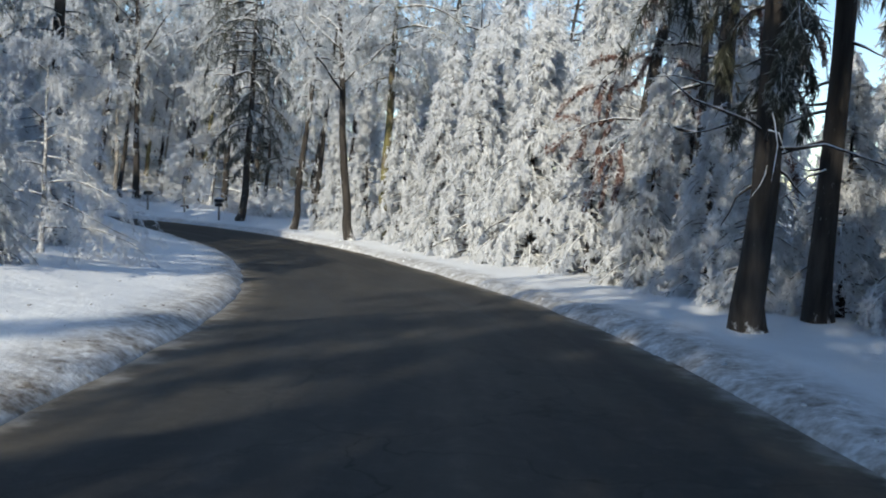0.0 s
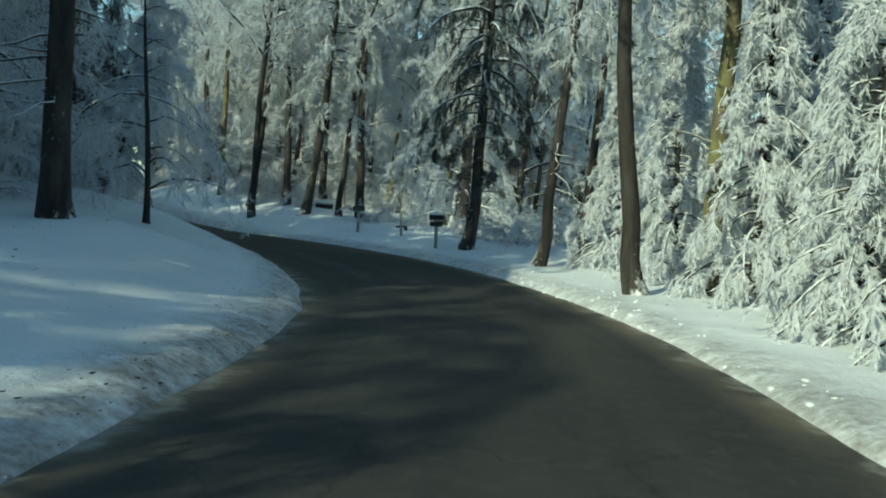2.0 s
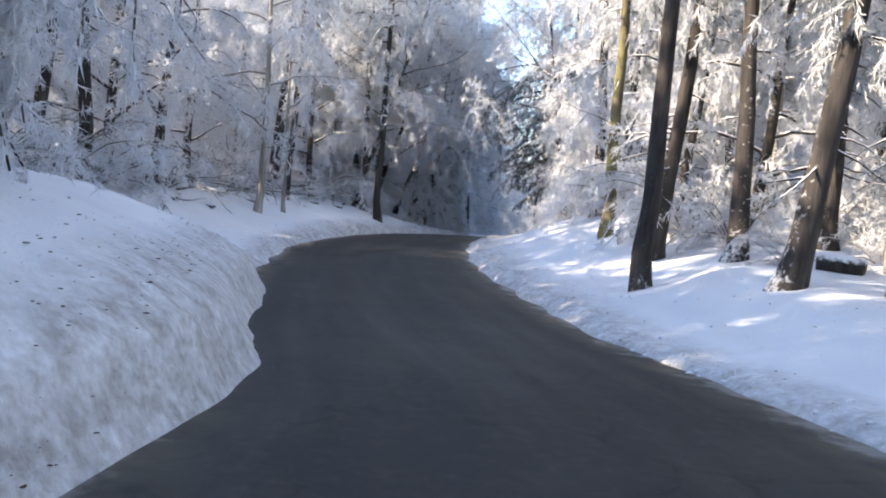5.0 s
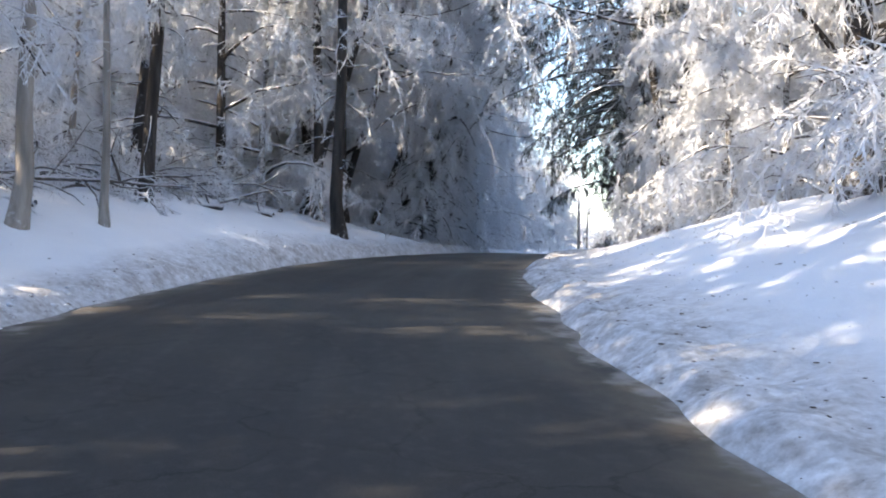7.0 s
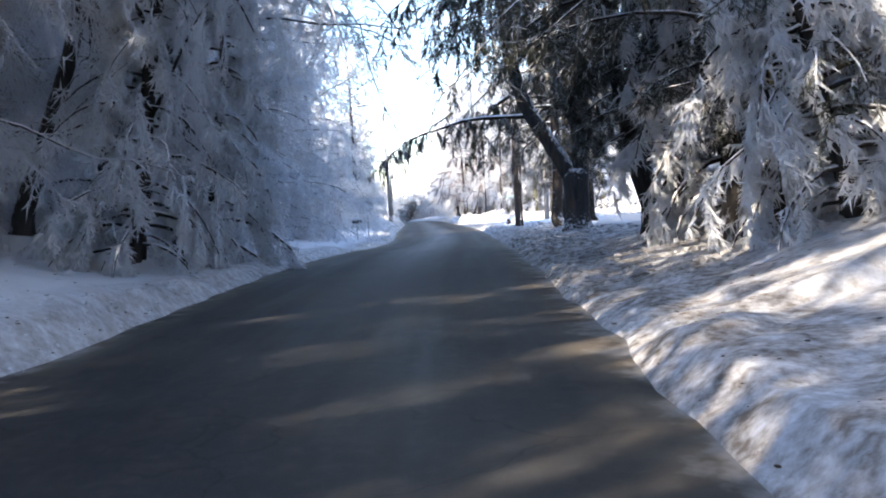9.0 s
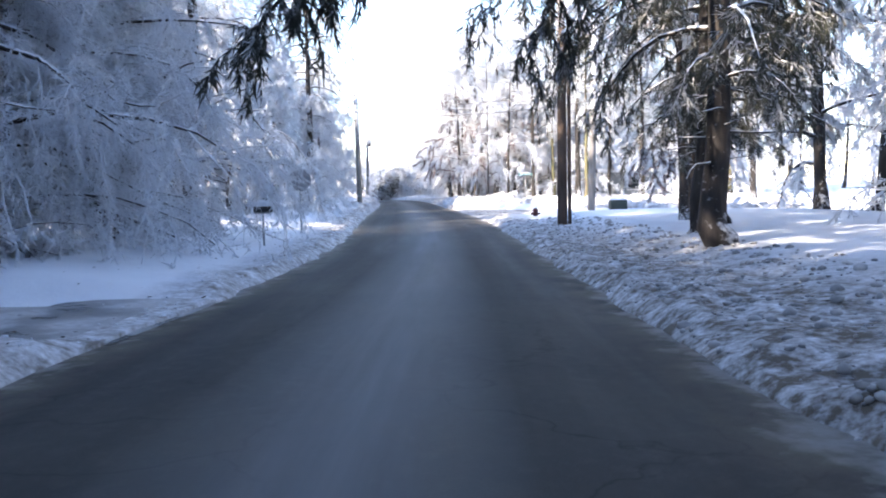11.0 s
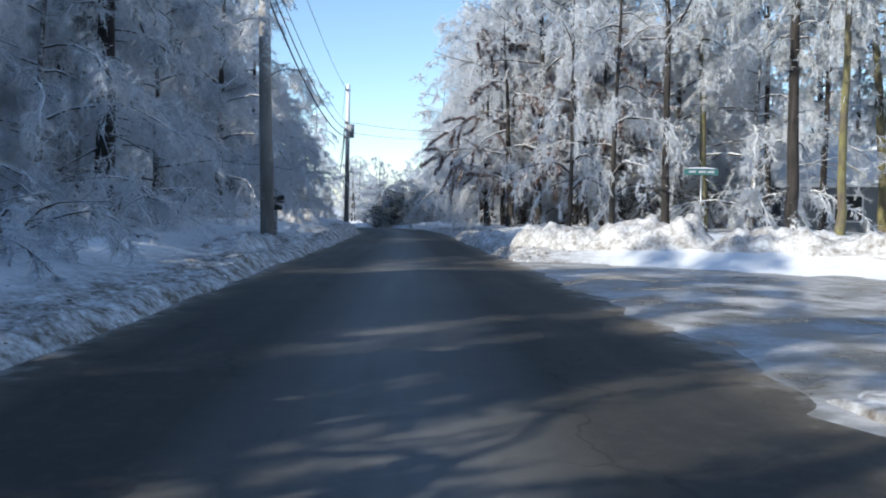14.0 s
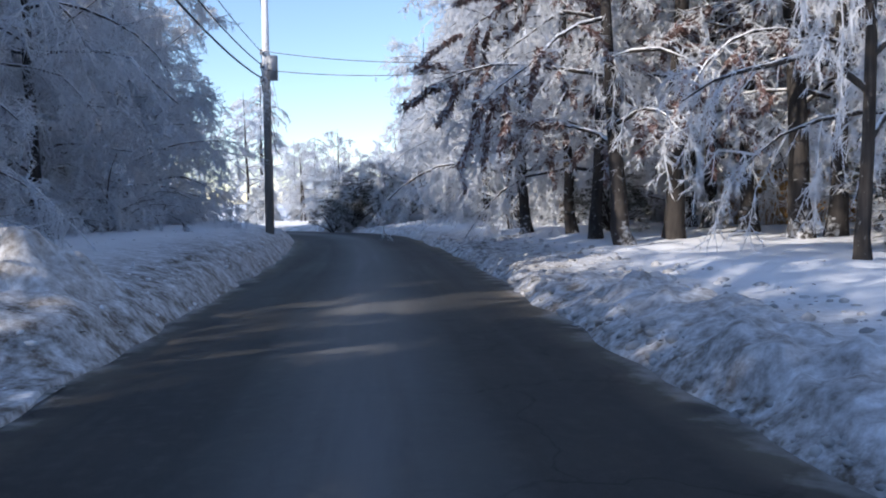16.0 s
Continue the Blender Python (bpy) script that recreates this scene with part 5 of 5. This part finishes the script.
def stop_sign(x, y, turn):
    root = new("stop_sign")
    root.matrix_basis = pose(x, y, ground_z(x, y) - 0.1, 0, 0, turn)
    rod([(0, 0, 0), (0, 0, 2.5)], (0.04, 0.04), 6).make("post", M_STEEL, root)
    bm = bmesh.new()
    bmesh.ops.create_cone(bm, cap_ends=True, segments=8, radius1=0.42, radius2=0.42, depth=0.012)
    bmesh.ops.rotate(bm, verts=bm.verts, cent=(0, 0, 0), matrix=Matrix.Rotation(radians(22.5), 3, "Z"))
    bmesh.ops.rotate(bm, verts=bm.verts, cent=(0, 0, 0), matrix=Matrix.Rotation(radians(90), 3, "X"))
    bmesh.ops.translate(bm, verts=bm.verts, vec=(0, 0.05, 2.05))
    plate = part("plate", bm, M_GREYSIGN, root, "bare aluminium back of an octagonal sign")
    for z in (1.87, 2.23):
        part("bolt", box(-0.02, 0.025, z - 0.02, 0.02, 0.045, z + 0.02, 0.004), M_STEEL, plate)
    tagged(root, "octagonal road sign seen from its bare metal back", "road sign")


stop_sign(-84.6, 107.3, 36)


def street_sign(x, y):
    root = new("street_sign")
    root.matrix_basis = pose(x, y, ground_z(x, y) - 0.1, 0, 0, 52)
    rod([(0, 0, 0), (0, 0, 1.9)], (0.035, 0.035), 8).make("post", M_STEEL, root)
    blade = part("blade", box(-0.55, -0.01, 1.9, 0.55, 0.01, 2.08, 0.004), M_GREEN, root, "frosted green street-name blade")
    for k in (-0.3, 0.02, 0.3):
        part("lettering_bar", box(k - 0.11, -0.0145, 1.96, k + 0.11, -0.0105, 2.02), M_TRIM, blade)
    part("snow_cap", cap_of_snow(-0.5, -0.03, 0.5, 0.03, 2.08, 0.05), M_SNOWCAP, root, smooth=True)
    tagged(root, "green street-name sign on a steel post behind the snow bank", "street sign")


street_sign(-94.2, 140.1)


def hydrant(x, y):
    root = new("fire_hydrant")
    root.matrix_basis = pose(x, y, ground_z(x, y) - 0.25, 0, 0, 20)
    rod([(0, 0, 0), (0, 0, 0.05), (0, 0, 0.05), (0, 0, 0.5), (0, 0, 0.56), (0, 0, 0.56), (0, 0, 0.6)], (0.17, 0.17, 0.12, 0.11, 0.13, 0.15, 0.15), 14).make("barrel", M_RED, root)
    rod([(0, 0, 0.6), (0, 0, 0.66), (0, 0, 0.71), (0, 0, 0.73)], (0.13, 0.11, 0.06, 0.03), 14).make("bonnet", M_RED, root)
    for a, r in ((0, 0.055), (180, 0.055), (270, 0.075)):
        c, s = math.cos(radians(a)), math.sin(radians(a))
        rod([(0.09 * c, 0.09 * s, 0.42), (0.19 * c, 0.19 * s, 0.42), (0.19 * c, 0.19 * s, 0.42), (0.22 * c, 0.22 * s, 0.42)], (r, r, r * 1.25, r * 1.2), 10).make("nozzle", M_RED, root)
    part("snow_cap", cap_of_snow(-0.12, -0.12, 0.12, 0.12, 0.7, 0.1), M_SNOWCAP, root, smooth=True)
    tagged(root, "faded red fire hydrant with snow on its bonnet", "fire hydrant")


hydrant(-82.9, 121.7)

POLE_TOPS = {}


def utility_pole(key, x, y, height, radius, lean, label, brace=False, can=False, wood_mat=None):
    root = new("utility_pole")
    m = pose(x, y, ground_z(x, y) - 0.2, lean[0], lean[1], 0)
    root.matrix_basis = m
    rod([(0, 0, 0), (0, 0, height * 0.5), (0, 0, height)], (radius, radius * 0.86, radius * 0.7), 14).make("shaft", wood_mat or M_POLE, root)
    for k, z in enumerate((height - 0.4, height - 2.6, height - 3.1, height - 3.6)):
        part("bracket", box(-0.05, -radius - 0.1, z - 0.05, 0.05, radius, z + 0.05, 0.01), M_STEEL, root)
        rod([(0, -radius - 0.08, z + 0.05), (0, -radius - 0.08, z + 0.09), (0, -radius - 0.08, z + 0.09), (0, -radius - 0.08, z + 0.16)], (0.03, 0.03, 0.05, 0.035), 10).make("insulator", M_GREYSIGN, root)
    if brace:
        rod([(0.27, 0.1, 0), (0.26, 0.08, height * 0.8)], (radius * 0.38, radius * 0.32), 10).make("stub_pole", wood_mat or M_POLE, root)
    if can:
        rod([(0.34, 0, height - 3.6), (0.34, 0, height - 2.7)], (0.2, 0.2), 14).make("transformer", M_GREYSIGN, root)
    part("conduit", box(-0.03, radius * 0.9, 0.3, 0.03, radius + 0.05, 3.2, 0.01), M_GREYSIGN, root)
    POLE_TOPS[key] = m, height
    tagged(root, label, "utility pole", group="utility poles")


utility_pole("near_right", -77.72, 114.71, 11.0, 0.2, (0, 0), "brown wooden utility pole with a stub pole beside it", brace=True, wood_mat=M_BROWNPOLE)
utility_pole("grey_right", -81.9, 125.9, 9.8, 0.21, (0, 1.5), "grey weathered utility pole in the snowy yard")
utility_pole("first_left", -104.2, 132.6, 11.5, 0.2, (0, -1), "grey wooden utility pole at the foot of a snow heap")
utility_pole("second_left", -125.2, 157.6, 9.6, 0.17, (0, 1), "wooden utility pole carrying the road's cables", can=True)


def sagging(a, b, sag, radius, label="black overhead cable between poles"):
    a, b = np.array(a), np.array(b)
    u = np.linspace(0, 1, 17)[:, None]
    pts = a + (b - a) * u
    pts[:, 2] -= (4 * u * (1 - u))[:, 0] * sag
    tagged(rod(pts, [radius] * 17, 5).make("overhead_cable", M_WIRE), label, "cable", group="overhead cables")


def fixing(key, drop):
    m, h = POLE_TOPS[key]
    return tuple(m @ Vector((0, -0.28, h - drop)))


for drop, sag, r in ((0.3, 0.5, 0.012), (2.5, 0.7, 0.014), (3.0, 0.9, 0.022), (3.5, 1.0, 0.03)):
    sagging(fixing("first_left", drop), fixing("second_left", drop), sag, r)
    sagging(fixing("second_left", drop), (-150.0, 182.0, 7.9 - drop), sag, r)
for drop, low, sag, r in ((3.7, 3.2, 0.5, 0.022), (4.3, 3.9, 0.5, 0.03)):
    sagging(fixing("first_left", drop), fixing("grey_right", low), sag, r)
sagging(fixing("near_right", 5.0), fixing("grey_right", 3.6), 0.2, 0.014)
sagging(fixing("first_left", 0.3), (-58.0, 92.0, 10.8), 1.2, 0.012)
for drop, end in ((2.5, (-112.0, 163.0, 5.7)), (3.2, (-110.0, 160.0, 5.1))):
    sagging(fixing("second_left", drop), end, 0.6, 0.016)
sagging(fixing("near_right", 2.6), (-58.0, 118.0, 6.1), 0.5, 0.014)


def utility_cabinet(x, y):
    root = new("utility_cabinet")
    root.matrix_basis = pose(x, y, ground_z(x, y) - 0.1, 0, 0, 36)
    part("body", box(-0.45, -0.3, 0, 0.45, 0.3, 0.6, 0.02), M_DULLGREEN, root)
    part("door", box(-0.42, -0.318, 0.06, 0.42, -0.302, 0.54, 0.006), M_DULLGREEN, root)
    part("snow_cap", cap_of_snow(-0.47, -0.32, 0.47, 0.32, 0.6, 0.14), M_SNOWCAP, root, smooth=True)
    tagged(root, "low dull-green utility cabinet capped with snow", "utility cabinet")


utility_cabinet(-81.1, 127.5)


# ---------------------------------------------------------------- houses and fence behind the trees
def house(x, y, turn, width, depth, wall_h, wall_mat, label, windows, door=None, pitch=0.5):
    z = min(ground_z(x + a, y + b) for a in (-4, 4) for b in (-4, 4))
    root = new("house")
    root.matrix_basis = pose(x, y, z - 0.3, 0, 0, turn)
    w, d = width / 2, depth / 2
    bm = bmesh.new()
    top = wall_h + pitch * d
    pts = [(-w, -d, 0), (w, -d, 0), (w, d, 0), (-w, d, 0), (-w, -d, wall_h), (w, -d, wall_h), (w, d, wall_h), (-w, d, wall_h), (-w, 0, top), (w, 0, top)]
    v = [bm.verts.new(p) for p in pts]
    for f in ((0, 1, 5, 4), (1, 2, 6, 9, 5), (2, 3, 7, 6), (3, 0, 4, 8, 7), (4, 5, 9, 8), (6, 7, 8, 9)):
        bm.faces.new([v[k] for k in f])
    wall = part("wall", bm, wall_mat, root)
    for k in range(int(wall_h / 0.22)):
        part("siding_board", box(-w, -d - 0.016, 0.3 + k * 0.22, w, -d - 0.002, 0.3 + k * 0.22 + 0.2), wall_mat, wall)
    for sg in (-1, 1):
        bm = box(-w - 0.4, 0, 0, w + 0.4, 1, 0.3, 0.05)
        n = math.hypot(d + 0.4, pitch * (d + 0.4))
        for q in bm.verts:
            t = q.co.y
            q.co = Vector((q.co.x, sg * (d + 0.4) * (1 - t), wall_h - 0.4 * pitch + t * pitch * (d + 0.4) + q.co.z))
        part("roof", bm, M_SNOWCAP, root, "roof slope under thick snow")
    for wx, wz, ww, wh in windows:
        win = part("window", box(wx - ww / 2 - 0.09, -d - 0.06, wz - 0.09, wx + ww / 2 + 0.09, -d - 0.018, wz + wh + 0.09, 0.01), M_TRIM, root)
        part("pane", box(wx - ww / 2, -d - 0.066, wz, wx + ww / 2, -d - 0.0615, wz + wh), M_GLASS, win)
        part("bar", box(wx - ww / 2, -d - 0.078, wz + wh / 2 - 0.02, wx + ww / 2, -d - 0.067, wz + wh / 2 + 0.02), M_TRIM, win)
    if door is not None:
        dr = part("door", box(door - 0.6, -d - 0.06, 0.3, door + 0.6, -d - 0.018, 2.55, 0.01), M_TRIM, root)
        part("leaf", box(door - 0.45, -d - 0.075, 0.32, door + 0.45, -d - 0.062, 2.42), M_BLACK, dr)
    return tagged(root, label, "house")


house(-92.8, 166.5, 20, 13, 8, 3.0, M_WALLGREY, "grey house with white-framed door and a snow-covered roof", ((-3.4, 1.2, 1.2, 1.2), (2.4, 1.2, 1.2, 1.2), (4.6, 1.2, 1.0, 1.2)), door=-0.6)
house(-106.5, 174.0, 30, 11, 8, 4.6, plain("blue_grey_siding", (0.33, 0.37, 0.43), 0.8, worn=0.1), "blue-grey house behind the trees with a snowy roof", ((-3, 1.2, 1.2, 1.3), (3, 1.2, 1.2, 1.3), (0, 3.4, 1.2, 1.1)))
house(-17.0, 79.5, 30, 12, 8, 5.2, M_WALLTAN, "tan house far behind the wood with a snowy roof", ((-3.6, 1.2, 1.2, 1.3), (0, 1.2, 1.2, 1.3), (3.6, 1.2, 1.2, 1.3), (-2, 3.6, 1.2, 1.2), (2, 3.6, 1.2, 1.2)))


def plank_fence(a, b, height):
    a, b = np.array(a, float), np.array(b, float)
    n = int(np.linalg.norm(b - a) / 0.16)
    turn = math.degrees(math.atan2(b[1] - a[1], b[0] - a[0]))
    root = new("fence")
    root.matrix_basis = pose(a[0], a[1], ground_z(*a) - 0.1, 0, 0, turn)
    length = float(np.linalg.norm(b - a))
    for z in (0.35, height - 0.3):
        part("rail", box(0, 0.02, z, length, 0.06, z + 0.09), M_FENCE, root)
    mesh = None
    for k in range(n):
        if mesh is None:
            ob = part("board", box(0, -0.012, 0, 0.145, 0.012, height, 0.004), M_FENCE, root)
            mesh = ob.data
        else:
            ob = new("board", mesh)
            ob.parent = root
        ob.location = (k * 0.16, 0, 0.03 * math.sin(k * 2.7))
    for k in range(int(length / 2.4) + 1):
        part("post", box(k * 2.4 - 0.05, 0.06, 0, k * 2.4 + 0.05, 0.16, height + 0.08, 0.006), M_FENCE, root)
    tagged(root, "honey-coloured cedar plank fence half hidden by trunks", "fence")


plank_fence((-109.4, 161.4), (-103.6, 164.2), 1.8)


# ---------------------------------------------------------------- fallen wood
def fallen_branch(x, y, turn, length, seed, label):
    rng = np.random.default_rng(seed)
    z = ground_z(x, y)
    root = new("fallen_branch")
    root.matrix_basis = pose(x, y, z, 0, 0, turn)
    b = bent_line((0, 0, 0.1), (1, 0, 0.18), length, 6, 0.25, 0.5, rng)
    Soup().tube(b, np.linspace(0.075, 0.02, 7), 6).make("bough", M_LIMB, root)
    for k in range(9):
        i = rng.integers(1, 6)
        c = bent_line(b[i], unit(b[i + 1] - b[i]) + rng.normal(size=3) * (0.8, 0.8, 0.5), length * rng.uniform(0.2, 0.45), 4, 0.3, 0.8, rng)
        side = Soup().tube(c, np.linspace(0.035, 0.008, 5), 4).make("side_branch", M_LIMB, root)
        twig = Soup()
        sprigs(twig, c, 16, 0.3, 0.012, 0.6, 0.1, rng)
        twig.make("twig_spray", M_TWIG, side, smooth=False)
    tagged(root, label, "fallen branch", group="fallen branches on the left bank")


for k, (s, e, turn, ln) in enumerate(((91, 2.6, 215, 3.6), (93, 3.4, 160, 3.0), (95.5, 2.4, 205, 2.6), (89, 3.0, 240, 3.2), (78, 3.4, 200, 3.2), (80, 4.2, 150, 2.8), (82, 3.2, 230, 3.4), (84.5, 4.4, 120, 2.6), (86, 3.4, 190, 3.0), (76, 4.0, 170, 2.6), (90, 3.8, 100, 2.8), (83, 5.2, 80, 2.2), (88, 5.4, 140, 2.4))):
    c, r, z, half = along(s)
    x, y = c - r * (half + e)
    fallen_branch(x, y, turn, ln, 300 + k, "fallen branch dusted with snow lying on the bank")


rng_pile = random.Random(8)
for k in range(14):
    c, r, z, half = along(rng_pile.uniform(77, 90))
    x, y = c - r * (half + rng_pile.uniform(4.2, 7.0))
    fallen_branch(x, y, rng_pile.uniform(0, 360), rng_pile.uniform(2.6, 4.2), 340 + k, "fallen branch dusted with snow lying on the bank")


def log(x, y, turn, length, radius):
    root = rod([(0, 0, 0), (length * 0.5, 0.03, 0.03), (length, 0, 0)], (radius, radius * 0.95, radius * 0.85), 10).make("log", M_BARK)
    root.matrix_basis = pose(x, y, ground_z(x, y) + radius * 0.6, 0, 4, turn)
    tagged(root, "short cut log with snow lying on the bank", "log")


log(-24.6, 58.2, 20, 0.9, 0.25)
log(-22.8, 58.8, 70, 0.8, 0.2)
